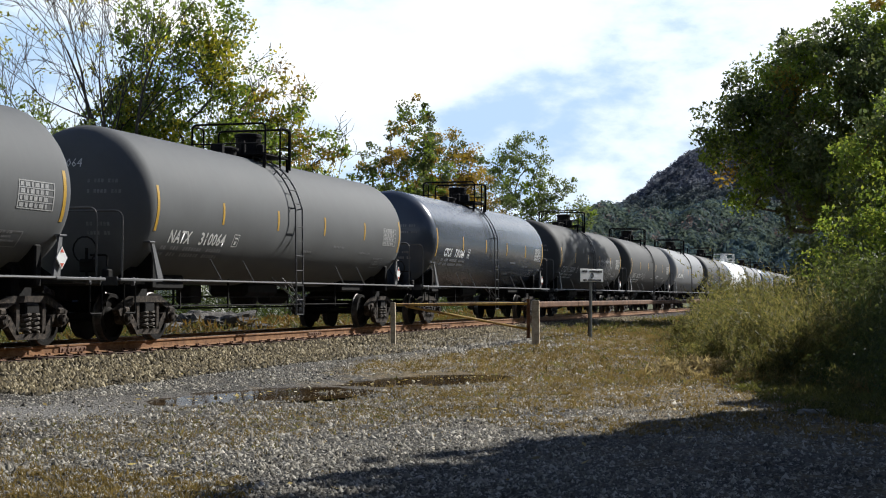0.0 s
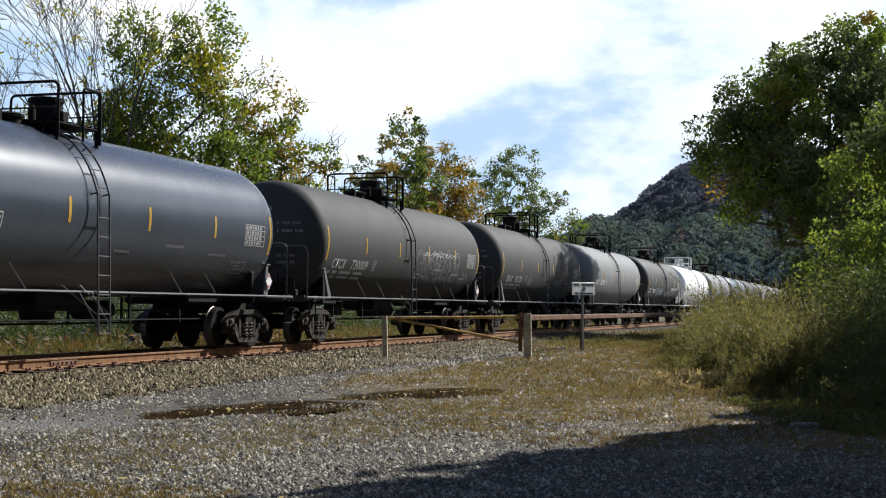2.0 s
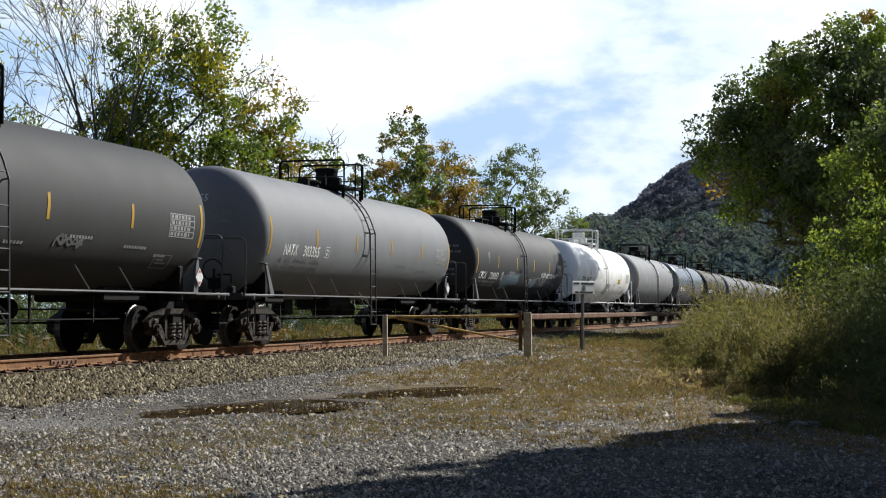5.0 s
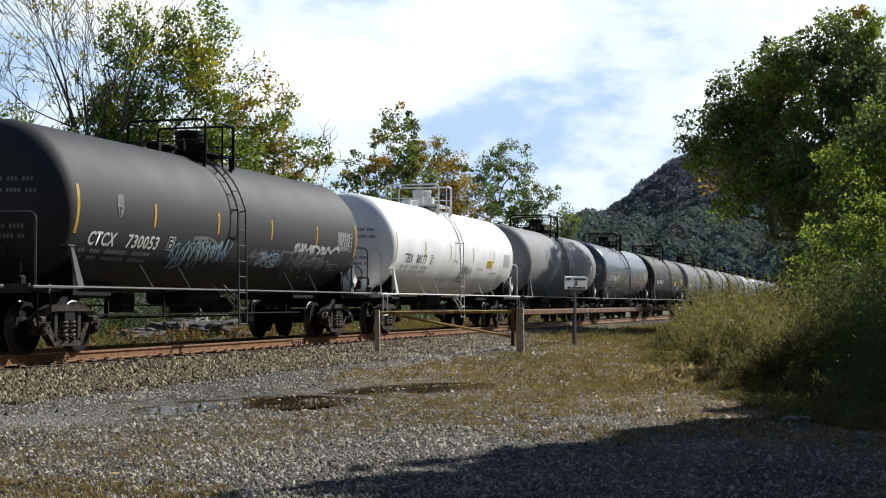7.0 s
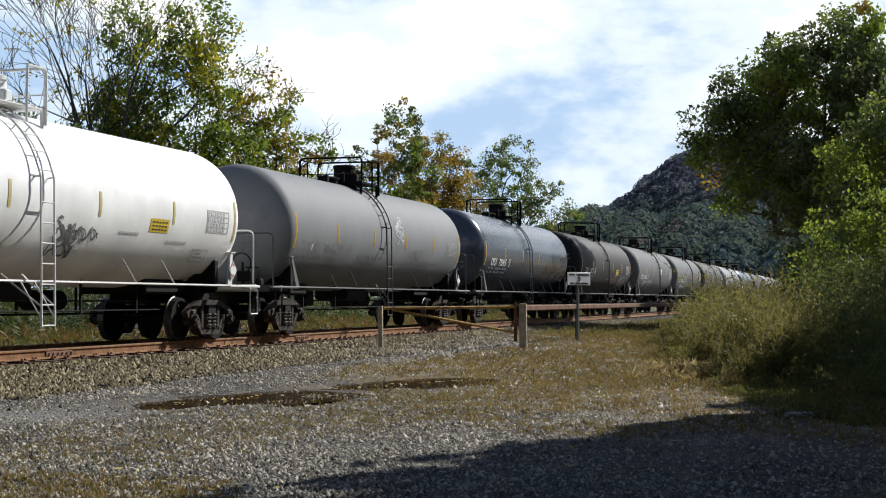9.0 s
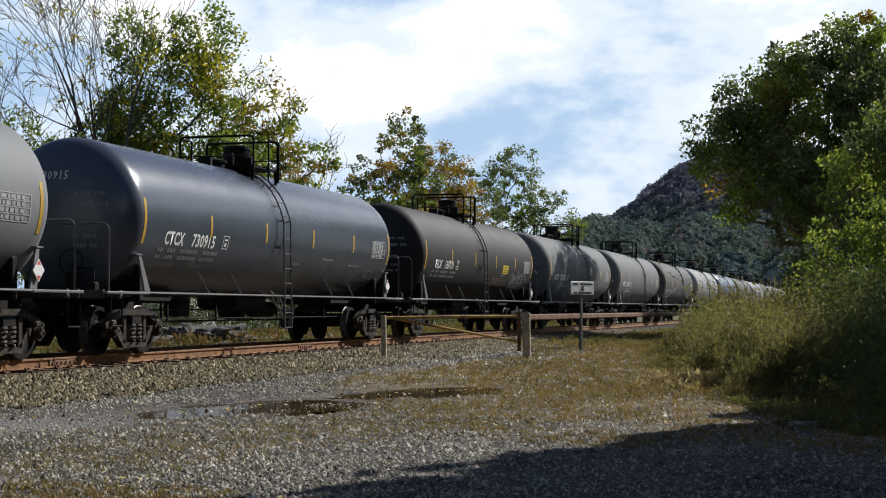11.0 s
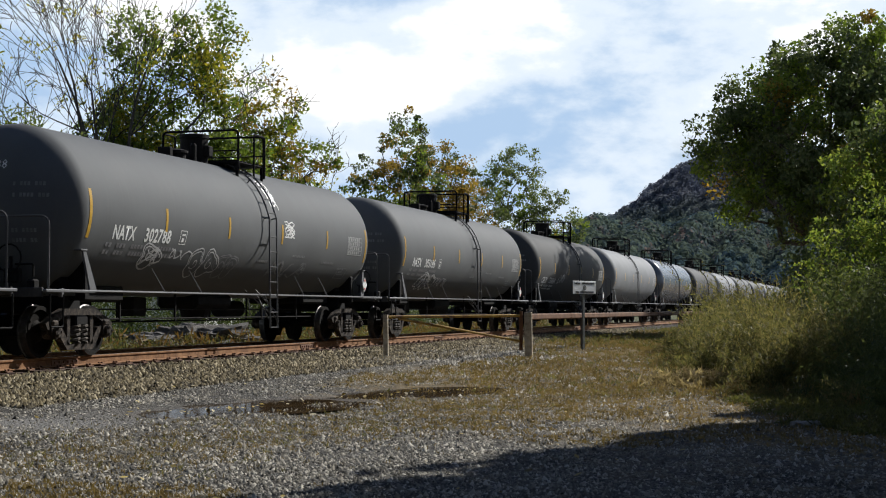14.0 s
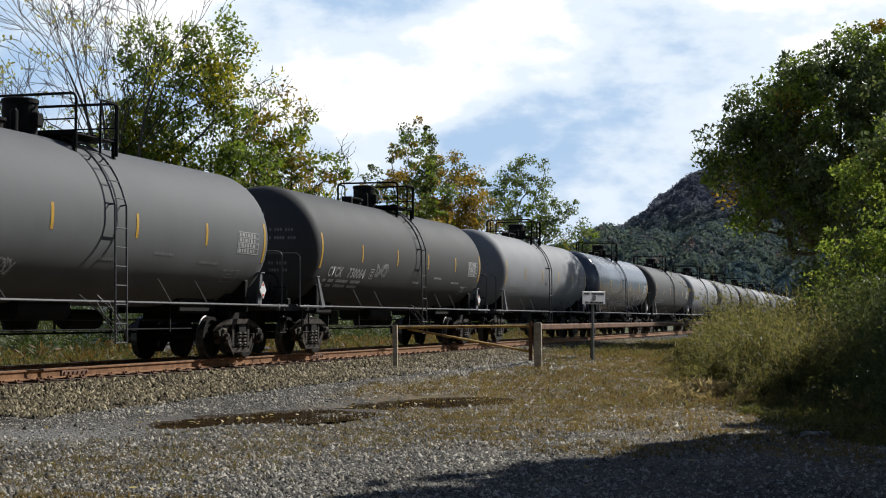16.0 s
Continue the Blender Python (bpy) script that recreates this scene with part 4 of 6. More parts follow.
SPRAY = speckle("white_spray", [(0.36, 0.36, 0.36), (0.6, 0.6, 0.6)], 7.0, 0.8)
SPRAY_DIM = speckle("thin_grey_spray", [(0.12, 0.12, 0.12), (0.26, 0.26, 0.27)], 7.0, 0.8)
SPRAY_BLUE = speckle("pale_blue_spray", [(0.20, 0.36, 0.46), (0.36, 0.50, 0.58)], 7.0, 0.8)
BROWN_SMEAR = speckle("brown_smear", [(0.07, 0.04, 0.028), (0.13, 0.075, 0.05)], 7.0, 0.8)
SPRAY_DARK = speckle("dark_spray", [(0.08, 0.08, 0.08), (0.2, 0.2, 0.2)], 7.0, 0.8)

G = "weathered dark grey tank car"
CARS = [
    dict(shell=GREY_A, label=G + " with yellow strips and a data panel"),
    dict(shell=GREY_A, mark="NATX 310064", mark_at=(0.75, -28.0, 2.55), label=G + " with pale lettering and yellow strips"),
    dict(shell=GLOSS, mark="CTCX 731044", label="glossy blue-black tank car with orange strips"),
    dict(shell=GREY_B, mark="CTCX 730009", mark_at=(0.6, -27.0, 2.75), mark_mat=DIM_WHITE, tags=[(0.2, 4.6, -34, 2, 0, 0.045, SPRAY_DIM), (4.2, 6.2, -48, -22, 0, 0.03, SPRAY_DIM), (0.3, 4.4, -40, -26, -1, 0.03, SPRAY_DIM), (0.8, 4.4, -8, 4, -1, 0.03, SPRAY)], label=G + " with faint white graffiti"),
    dict(shell=GREY_B, mark="DBUX 301301", top=0.4, mark_at=(0.95, -27.5, 2.6), mark_mat=DIM_WHITE, tags=[(-3.2, -2.3, -40, -14, -2, 0.05, SPRAY_DIM), (1.8, 2.7, -28, -18, -2, 0.05, SPRAY_DIM)], label=G + " with dim lettering and small tags"),
    dict(shell=GREY_C, mark="NATX 303355", label="faded grey tank car with white lettering"),
    dict(shell=BLACK, mark="CTCX 730053", mark_at=(0.6, -27.0, 2.75), tags=[(-3.6, -2.2, -44, -10, -2, 0.03, SPRAY_BLUE), (-2.3, -0.8, -40, -6, -2, 0.035, SPRAY_BLUE), (-2.6, -1.2, -34, -14, 5, 0.03, SPRAY_DIM), (0.3, 2.4, -40, -12, -2, 0.03, SPRAY_DIM), (1.0, 2.2, -36, -22, 5, 0.035, SPRAY_BLUE), (2.9, 5.9, -22, -8, -1, 0.07, SPRAY), (2.8, 5.0, -46, -16, 0, 0.035, SPRAY_DIM), (3.0, 5.6, -40, -20, -1, 0.03, SPRAY_DIM), (-5.95, -5.72, -6, 9, 2, 0.05, SPRAY_DIM)], label="dull black tank car with pale blue and white graffiti"),
    dict(shell=WHITE_CAR, mark="TEIX 30177", mark_mat=NAVY, strip=PALE_STRIP, trim=WHITE_RAIL, fixtures=WHITE_RAIL, notices=[(3.45, -17.5, 0.78, 10, NOTICE)], tags=[(0.15, 1.5, -40, -9, -2, 0.035, SPRAY_DARK), (0.1, 0.9, -42, -12, 6, 0.04, SPRAY_DARK)], label="clean white tank car with white handrails and ladder"),
    dict(shell=GREY_C, mark="NATX 304459", mark_mat=SPRAY_DIM, mark_at=(0.6, -22.0, 2.9), tags=[(0.45, 1.2, -6, 26, 9, 0.035, SPRAY), (-2.6, -1.0, -36, -16, -2, 0.03, SPRAY_DIM), (1.3, 4.2, -36, -16, -2, 0.03, SPRAY_DIM), (2.0, 3.2, -24, -10, 5, 0.03, SPRAY_DIM)], label="faded grey tank car with pale scribbles by its ladder"),
    dict(shell=GLOSS, mark="CTCX 730915", label="glossy blue-black tank car with white lettering"),
    dict(shell=DULL_BLACK, mark="TILX 193710", mark_at=(1.1, -17.5, 2.1), notices=[(2.55, -17.5, 0.85, 12, NOTICE)], tags=[(3.9, 5.1, -44, -14, 0, 0.03, SPRAY_DIM), (5.1, 6.6, -42, -14, 0, 0.04, SPRAY_DIM), (4.2, 5.6, -38, -18, 6, 0.05, SPRAY_DIM), (1.3, 3.6, -36, -24, 12, 0.07, BROWN_SMEAR)], label="dull black tank car with yellow strips and a yellow label"),
    dict(shell=GREY_A, mark="NATX 302788", top=1.15, tags=[(-5.2, -4.4, -41, -20, 0, 0.035, SPRAY), (-5.1, -4.5, -38, -24, 3, 0.03, SPRAY), (-4.2, -3.2, -33, -22, -1, 0.03, SPRAY), (-3.1, -2.2, -46, -21, 0, 0.03, SPRAY), (-1.8, -0.7, -46, -22, 0, 0.03, SPRAY_DIM), (1.2, 3.4, -42, -26, 6, 0.04, SPRAY_DIM), (1.6, 2.2, -4, 10, 4, 0.03, WHITE), (0.98, 1.4, 14, 50, 7, 0.04, WHITE)], label=G + " with white tags and paint spills"),
    dict(shell=GREY_A, mark="NATX 303185", top=1.15, tags=[(-5.3, -3.8, -50, -26, 0, 0.04, SPRAY), (-5.1, -4.0, -44, -32, -1, 0.035, SPRAY), (-3.6, -2.3, -50, -28, -1, 0.035, SPRAY), (-3.5, -2.4, -46, -32, 0, 0.025, SPRAY_DIM)], label=G + " with bright yellow strips"),
    dict(shell=GREY_B, mark="CTCX 730064", mark_at=(0.75, -27.0, 2.7), top=1.15, mark_mat=DIM_WHITE, tags=[(-3.2, -2.2, -24, -10, 6, 0.04, SPRAY_DIM)], label=G + " with dim lettering"),
    dict(shell=GREY_C, label="faded grey tank car with a pale stencil"),
    dict(shell=GLOSS, label="glossy blue-black tank car"),
    dict(shell=GREY_B, label=G), dict(shell=GREY_C, label="faded grey tank car"), dict(shell=GREY_A, label=G), dict(shell=BLACK, label="dull black tank car"),
    dict(shell=GREY_C, label="faded grey tank car"), dict(shell=GREY_A, label=G), dict(shell=GREY_B, label=G), dict(shell=GREY_C, label="faded grey tank car"),
]
FIRST_Y = 7.63 + TANK_L / 2       # middle of the leading car at the start
SLACK = {1: -0.28, 2: -0.16, 3: -0.05, 6: 0.06, 7: 0.06, 10: 0.08, 11: 0.13, 13: -0.12}     # play in the couplings
TRAIN = [(tank_car(i, **spec), FIRST_Y + i * PITCH + SLACK.get(i, 0.0)) for i, spec in enumerate(CARS)]


# ---- trees, bushes and weeds ----
LEAF_GREEN = island("green_leaves", [(0.065, 0.11, 0.016), (0.11, 0.165, 0.024), (0.19, 0.235, 0.04)], 0.5, 0.5)
LEAF_DARK = island("dark_green_leaves", [(0.048, 0.072, 0.028), (0.08, 0.112, 0.04), (0.135, 0.155, 0.064)], 0.5, 0.4, 0.3)
LEAF_YELLOW = island("yellow_green_leaves", [(0.15, 0.17, 0.018), (0.24, 0.24, 0.025), (0.36, 0.30, 0.03)], 0.5, 0.5)
LEAF_LIME = island("lime_green_leaves", [(0.075, 0.125, 0.026), (0.13, 0.188, 0.04), (0.26, 0.285, 0.052)], 0.65, 0.5, 0.12)
LEAF_OCHRE = island("ochre_leaves", [(0.14, 0.115, 0.022), (0.25, 0.175, 0.034), (0.33, 0.21, 0.04)], 0.55, 0.45)
LEAF_GREY = island("grey_green_leaves", [(0.07, 0.105, 0.045), (0.11, 0.145, 0.06), (0.15, 0.17, 0.065)], 0.55, 0.45)
WEED = island("olive_weeds", [(0.054, 0.062, 0.021), (0.108, 0.111, 0.038), (0.225, 0.19, 0.078)], 0.6, 0.45)
WEED_DARK = island("dark_weeds", [(0.03, 0.05, 0.014), (0.055, 0.08, 0.02), (0.09, 0.11, 0.03)], 0.6, 0.3)
STRAW = island("dry_grass", [(0.11, 0.085, 0.03), (0.19, 0.135, 0.05), (0.28, 0.20, 0.085)], 0.7, 0.3)
PALE_STRAW = island("bleached_straw", [(0.17, 0.13, 0.065), (0.27, 0.21, 0.115), (0.38, 0.31, 0.185)], 0.7, 0.4)
WEED_MID = island("trackside_green", [(0.05, 0.058, 0.016), (0.10, 0.105, 0.03), (0.155, 0.145, 0.05)], 0.6, 0.4)
SHRUB = island("shrub_leaves", [(0.038, 0.056, 0.018), (0.066, 0.088, 0.028), (0.11, 0.125, 0.042)], 0.6, 0.4)
RUST_WEED = island("russet_weeds", [(0.12, 0.06, 0.02), (0.20, 0.11, 0.035), (0.15, 0.13, 0.04)], 0.6, 0.3)


def leaf_cloud(rng, centers, radii, per, size, flat=0.75):
    """Leaves as small bent diamonds, scattered in clumps round the twig ends."""
    centers, radii = np.asarray(centers, float), np.asarray(radii, float)
    n = len(centers) * per
    c = np.repeat(centers, per, 0)
    r = np.repeat(radii, per)[:, None]
    d = rng.normal(size=(n, 3))
    d /= np.linalg.norm(d, axis=1, keepdims=True) + 1e-9
    p = c + d * r * rng.uniform(0.15, 1.0, (n, 1)) ** 0.6 * np.array([1, 1, flat])
    a = rng.normal(size=(n, 3)) + np.array([0, 0, -0.3])
    a /= np.linalg.norm(a, axis=1, keepdims=True)
    b = np.cross(a, rng.normal(size=(n, 3)))
    b /= np.linalg.norm(b, axis=1, keepdims=True) + 1e-9
    nrm = np.cross(a, b)
    s = size * rng.uniform(0.6, 1.35, (n, 1))
    v = np.stack([p - a * s * 0.5, p + b * s * 0.32 + nrm * s * 0.08, p + a * s * 0.55, p - b * s * 0.32 + nrm * s * 0.08], 1)
    f = np.arange(n * 4).reshape(n, 4)
    return v.reshape(-1, 3), f


def skeleton_of(rng, ends, fork_z, trunk_r, stems):
    """Limbs that reach every clump: each end joins the nearest limb already there."""
    nodes, parent = [np.zeros(3)], [-1]

    def chain(i, target, steps, sag):
        start = nodes[i].copy()
        last = i
        for k in range(1, steps + 1):
            t = k / steps
            p = start + (target - start) * t
            p = p + np.array([0, 0, sag * np.sin(np.pi * t)]) + rng.normal(size=3) * 0.028 * np.linalg.norm(target - start) * (t < 1)
            nodes.append(p)
            parent.append(last)
            last = len(nodes) - 1
        return last

    mid = ends.mean(0)
    for k in range(stems):
        a = rng.uniform(0, 2 * np.pi)
        out = np.array([np.cos(a), np.sin(a), 0]) * (0.0 if stems == 1 else rng.uniform(0.6, 1.4))
        low = chain(0, np.array([mid[0] * 0.3, mid[1] * 0.3, fork_z]) + out * 0.5, 4, 0.0)
        chain(low, np.array([mid[0] * 0.8, mid[1] * 0.8, ends[:, 2].max() * rng.uniform(0.72, 0.9)]) + out * 1.2, 6, 0.0)
    first = 3
    for j in np.argsort(np.linalg.norm(ends - np.array([mid[0], mid[1], fork_z]), axis=1)):
        e = ends[j]
        arr = np.array(nodes)
        d = np.linalg.norm(arr - e, axis=1) + np.maximum(0, arr[:, 2] - e[2] + 0.4) * 1.5
        d[:first] += 50
        i = int(np.argmin(d))
        chain(i, e, 3, -0.06 * np.linalg.norm(e - arr[i]))
    load = np.zeros(len(nodes))
    kids = [0] * len(nodes)
    for i in range(1, len(nodes)):
        kids[parent[i]] += 1
    for i in range(len(nodes) - 1, 0, -1):
        if not kids[i]:
            load[i] += 1
        load[parent[i]] += load[i]
    rad = np.maximum(0.011, trunk_r * np.sqrt(load / load[0]))
    return np.array(nodes), parent, rad


def limb_bmesh(nodes, parent, rad):
    """Tapered limbs as joined three- to six-sided tubes."""
    bm = bmesh.new()
    heavy = {}
    for i in range(1, len(nodes)):
        p = parent[i]
        if p not in heavy or rad[i] > rad[heavy[p]]:
            heavy[p] = i
    for i in range(1, len(nodes)):
        p = parent[i]
        if p > 0 and heavy.get(p) == i:
            continue
        line, r = [p, i], []
        while line[-1] in heavy:
            line.append(heavy[line[-1]])
        r = [min(float(rad[k]), float(rad[line[1]])) for k in line]
        r[-1] *= 0.5
        add_tube(bm, [tuple(nodes[k]) for k in line], r, 6 if r[0] > 0.06 else 3, cap=False)
    return bm


def tree(x, y, blobs, mats, seed, label, leaf=0.24, per=30, clump=0.7, n=120, trunk_r=0.17, fork=2.5, stems=1, bark=BARK, bare=0.0, flat=0.8, twigs=0, name="tree", category="tree", z=None):
    """A tree whose crown fills some rounded volumes: (centre, radii), from its foot; mats are (material, share)."""
    rng = np.random.default_rng(seed)
    zb = float(ground_z(x, y)) - 0.05 if z is None else z
    t = tagged(group_thing(name, x, y, zb), label, category)
    vol = np.array([np.prod(r) for c, r in blobs], float)
    ends = []
    for (c, r), share_n in zip(blobs, np.maximum(4, n * vol / vol.sum()).astype(int)):
        d = rng.normal(size=(share_n, 3))
        d /= np.linalg.norm(d, axis=1, keepdims=True)
        ends.append(np.array(c) + d * np.array(r) * rng.uniform(0.25, 1.0, (share_n, 1)) ** 0.5 * rng.uniform(0.82, 1.08, (share_n, 1)))
    ends = np.concatenate(ends)
    ends = ends[ends[:, 2] > 0.3]
    nodes, parent, rad = skeleton_of(rng, ends, fork, trunk_r, stems)
    part("trunk", limb_bmesh(nodes, parent, rad), bark, t)
    if twigs:
        bm = bmesh.new()
        for e in ends:
            for _ in range(twigs):
                d = rng.normal(size=3) * 0.6 + (e - ends.mean(0)) * 0.12 + np.array([0, 0, 0.5])
                d /= np.linalg.norm(d)
                l = rng.uniform(0.5, 1.3)
                m = e + d * l * 0.5 + rng.normal(size=3) * 0.08
                add_tube(bm, [tuple(e), tuple(m), tuple(e + d * l)], [0.016, 0.012, 0.007], 3, cap=False)
        part("branchwork", bm, bark, t)["kind"] = "stuff"
    who = rng.uniform(size=len(ends))
    # neighbouring clumps tend to share a colour
    who = (who + 0.9 * (0.5 + 0.5 * np.sin(ends[:, 0] * 0.9 + seed) * np.sin(ends[:, 2] * 0.8 + 2 * seed))) / 1.9
    order = np.argsort(np.argsort(who)) / max(1, len(who))
    at = bare
    for m, share_m in mats:
        pick = (order >= at) & (order < at + share_m * (1 - bare))
        at += share_m * (1 - bare)
        if pick.any():
            v, f = leaf_cloud(rng, ends[pick], rng.uniform(0.55, 1.25, pick.sum()) * clump, per, leaf, flat)
            mesh_link("crown", fast_mesh("crown", v, f), m, t)["kind"] = "stuff"
    return t


def fan_tree(x, y, seed, label, stems=7, height=13.5):
    """A nearly bare tree: straight stems fan up from the foot and fork into fine twigs, with leaves low down."""
    rng = np.random.default_rng(seed)
    t = tagged(group_thing("tree", x, y, float(ground_z(x, y)) - 0.05), label, "tree")
    limbs, twigs, ends = bmesh.new(), bmesh.new(), []

    def grow(p, d, length, r, depth):
        pts, rs, n = [p], [r], 5
        for k in range(n):
            d = d + rng.normal(size=3) * 0.13 + np.array([0, 0, 0.02])
            d = d / np.linalg.norm(d)
            p = p + d * length / n
            pts.append(p)
            rs.append(max(0.0125, r * (1 - 0.55 * (k + 1) / n)))
        add_tube(limbs if depth < 2 else twigs, [tuple(q) for q in pts], rs, 5 if depth < 1 else 3, cap=False)
        if depth == 4:
            ends.append(pts[-1])
            return
        for c in range((5, 4, 3, 2)[depth]):
            k = int(rng.integers(2, n + 1))
            side = np.cross(d, rng.normal(size=3))
            side /= np.linalg.norm(side) + 1e-9
            s = rng.uniform(0.32, 0.62)
            if c == 0:
                k, s = n, 0.15
            grow(pts[k], d * math.cos(s) + side * math.sin(s), length * rng.uniform(0.42, 0.68), rs[k] * 0.62, depth + 1)

    add_tube(limbs, [(0.5, 0, 0), (0.45, 0.05, 1.6), (0.2, 0, 3.2), (0.1, 0, 4.4)], [0.2, 0.17, 0.15, 0.12], 7, cap=False)
    for k in range(stems):
        a = -0.85 + 0.82 * k / (stems - 1) + rng.uniform(-0.05, 0.05)
        d = np.array([math.sin(a), rng.uniform(-0.35, 0.35), math.cos(a)])
        grow(np.array([0.1 + 0.1 * math.sin(3 * k), 0.1 * math.cos(2 * k), 3.6 + 0.25 * (k % 4)]), d / np.linalg.norm(d), height * rng.uniform(0.44, 0.56), 0.09, 0)
    part("trunk", limbs, TWIG, t)
    part("branchwork", twigs, TWIG, t)["kind"] = "stuff"
    ends = np.array(ends)
    ends = ends[rng.uniform(size=len(ends)) < np.clip(0.62 - (ends[:, 2] - 6.0) * 0.085, 0.03, 0.5)]
    half = len(ends) // 2
    for m, e in ((LEAF_GREEN, ends[:half]), (LEAF_YELLOW, ends[half:])):
        v, f = leaf_cloud(rng, e, rng.uniform(0.25, 0.55, len(e)), 16, 0.14)
        mesh_link("crown", fast_mesh("crown", v, f), m, t)["kind"] = "stuff"
    return t


def weed_clump(rng, xs, ys, heights, leaf=0.07, per=22, width=0.28, up=0.7):
    """Upright weeds: thin stems with small leaves along them."""
    V, F = [], []
    n = len(xs)
    zs = ground_z(xs, ys)
    ctr = np.repeat(np.stack([xs, ys, zs], 1), per, 0)
    h = np.repeat(heights, per)
    t = rng.uniform(0.05, 1.0, n * per)
    ang = np.repeat(rng.uniform(0, 2 * np.pi, n), per) + rng.normal(size=n * per) * 1.2
    rad = rng.uniform(0, 1, n * per) ** 0.7 * width * (0.5 + 0.8 * t)
    p = ctr + np.stack([np.cos(ang) * rad, np.sin(ang) * rad, h * t], 1)
    d = rng.normal(size=(n * per, 3)) * 0.55 + np.array([0, 0, up])
    d /= np.linalg.norm(d, axis=1, keepdims=True)
    b = np.cross(d, rng.normal(size=(n * per, 3)))
    b /= np.linalg.norm(b, axis=1, keepdims=True) + 1e-9
    s = leaf * rng.uniform(0.6, 1.5, (n * per, 1))
    v = np.stack([p - d * s, p + b * s * 0.2, p + d * s * 1.2, p - b * s * 0.2], 1).reshape(-1, 3)
    return v, np.arange(len(v)).reshape(-1, 4)


def bush_bank(name, region, n, height, mat, seed, label, leaf=0.09, per=26, width=0.35, category="bushes", up=0.7):
    """A bank of tall weeds over an area; region(rng, n) gives the places and the relative heights."""
    rng = np.random.default_rng(seed)
    xs, ys, rel = region(rng, n)
    v, f = weed_clump(rng, xs, ys, height * rel, leaf=leaf, per=per, width=width, up=up)
    ob = mesh_link(name, fast_mesh(name, v, f), mat)
    return tagged(ob, label, category, kind="stuff")


def plume_bank(name, region, n, height, mat, seed, label, stems=13, per=26, leaf=0.05, category="bushes"):
    """Feathery weeds: each plant is a tuft of arching stems set with small narrow leaves."""
    rng = np.random.default_rng(seed)
    xs, ys, rel = region(rng, n)
    m = len(xs) * stems
    base = np.repeat(np.stack([xs, ys, ground_z(xs, ys)], 1), stems, 0)
    h = np.repeat(height * rel, stems) * rng.uniform(0.45, 1.05, m)
    ang = rng.uniform(0, 2 * np.pi, m)
    lean = np.stack([np.cos(ang), np.sin(ang), np.zeros(m)], 1) * (h * rng.uniform(0.08, 0.5, m))[:, None] + np.array([-0.12, -0.05, 0]) * h[:, None]
    t = rng.uniform(0.12, 1.0, (m, per)) ** 0.8
    h, base, lean = h[:, None, None], base[:, None], lean[:, None]
    u = t[..., None]
    p = base + lean * u ** 1.7 + np.array([0, 0, 1.0]) * h * (u - 0.12 * u ** 3)
    d = lean * 1.7 * u ** 0.7 + np.array([0, 0, 1.0]) * h
    d = d / np.linalg.norm(d, axis=2, keepdims=True)
    side = rng.normal(size=p.shape)
    side = side - d * (side * d).sum(2, keepdims=True)
    side /= np.linalg.norm(side, axis=2, keepdims=True) + 1e-9
    p = p + side * rng.uniform(0.0, 0.10, t.shape)[..., None] * (1.15 - u)
    a = d * 0.8 + side * 0.75
    a /= np.linalg.norm(a, axis=2, keepdims=True)
    b = np.cross(a, rng.normal(size=p.shape))
    b /= np.linalg.norm(b, axis=2, keepdims=True) + 1e-9
    s = (leaf * rng.uniform(0.6, 1.5, t.shape))[..., None]
    v = np.stack([p - a * s * 0.4, p + b * s * 0.17, p + a * s * 1.3, p - b * s * 0.17], 2).reshape(-1, 3)
    ob = mesh_link(name, fast_mesh(name, v, np.arange(len(v)).reshape(-1, 4)), mat)
    return tagged(ob, label, category, kind="stuff")


# behind the train
fan_tree(-28.6, 53.0, 11, "tall half-bare tree with dark spreading twigs and few green leaves", stems=8)
tree(-27.5, 56.5, [((0.2, 0, 9.0), (2.2, 2.2, 4.6)), ((0.9, 0, 12.2), (1.6, 1.6, 2.2)), ((-2.2, 0, 6.2), (2.6, 2, 2.6)), ((-3.0, 0, 8.6), (1.7, 1.6, 1.8)), ((2.4, 0, 7.4), (1.6, 1.4, 1.8)), ((-1.7, 0, 11.0), (1.6, 1.4, 2.2)), ((-2.2, 0, 12.8), (1.6, 1.4, 1.4))], [(LEAF_GREEN, 0.82), (LEAF_YELLOW, 0.18)], 12, "tall tree with green and yellow autumn leaves", leaf=0.17, per=44, clump=0.6, n=480, trunk_r=0.17, stems=3, bark=TWIG, bare=0.06)
tree(-26.5, 60.5, [((0.2, 0, 6.8), (2.6, 2, 2.8)), ((3.4, 0, 8.1), (1.9, 1.4, 0.8)), ((1.2, 0, 10.0), (1.9, 1.4, 1.8)), ((2.4, 0, 5.4), (2.2, 1.6, 1.8))], [(LEAF_GREEN, 0.62), (LEAF_OCHRE, 0.22), (LEAF_YELLOW, 0.16)], 13, "leaning tree with thin green and russet leaves", leaf=0.18, per=38, clump=0.55, n=330, trunk_r=0.12, stems=3, bark=TWIG, bare=0.3, twigs=2)
tree(-28.6, 47.0, [((-1.4, 0, 5.6), (3.2, 2.4, 3.4))], [(LEAF_GREY, 0.6), (LEAF_GREEN, 0.4)], 18, "thin young tree with dull green leaves", leaf=0.13, per=34, clump=0.5, n=190, trunk_r=0.1, stems=3, bark=TWIG, bare=0.2, twigs=1)
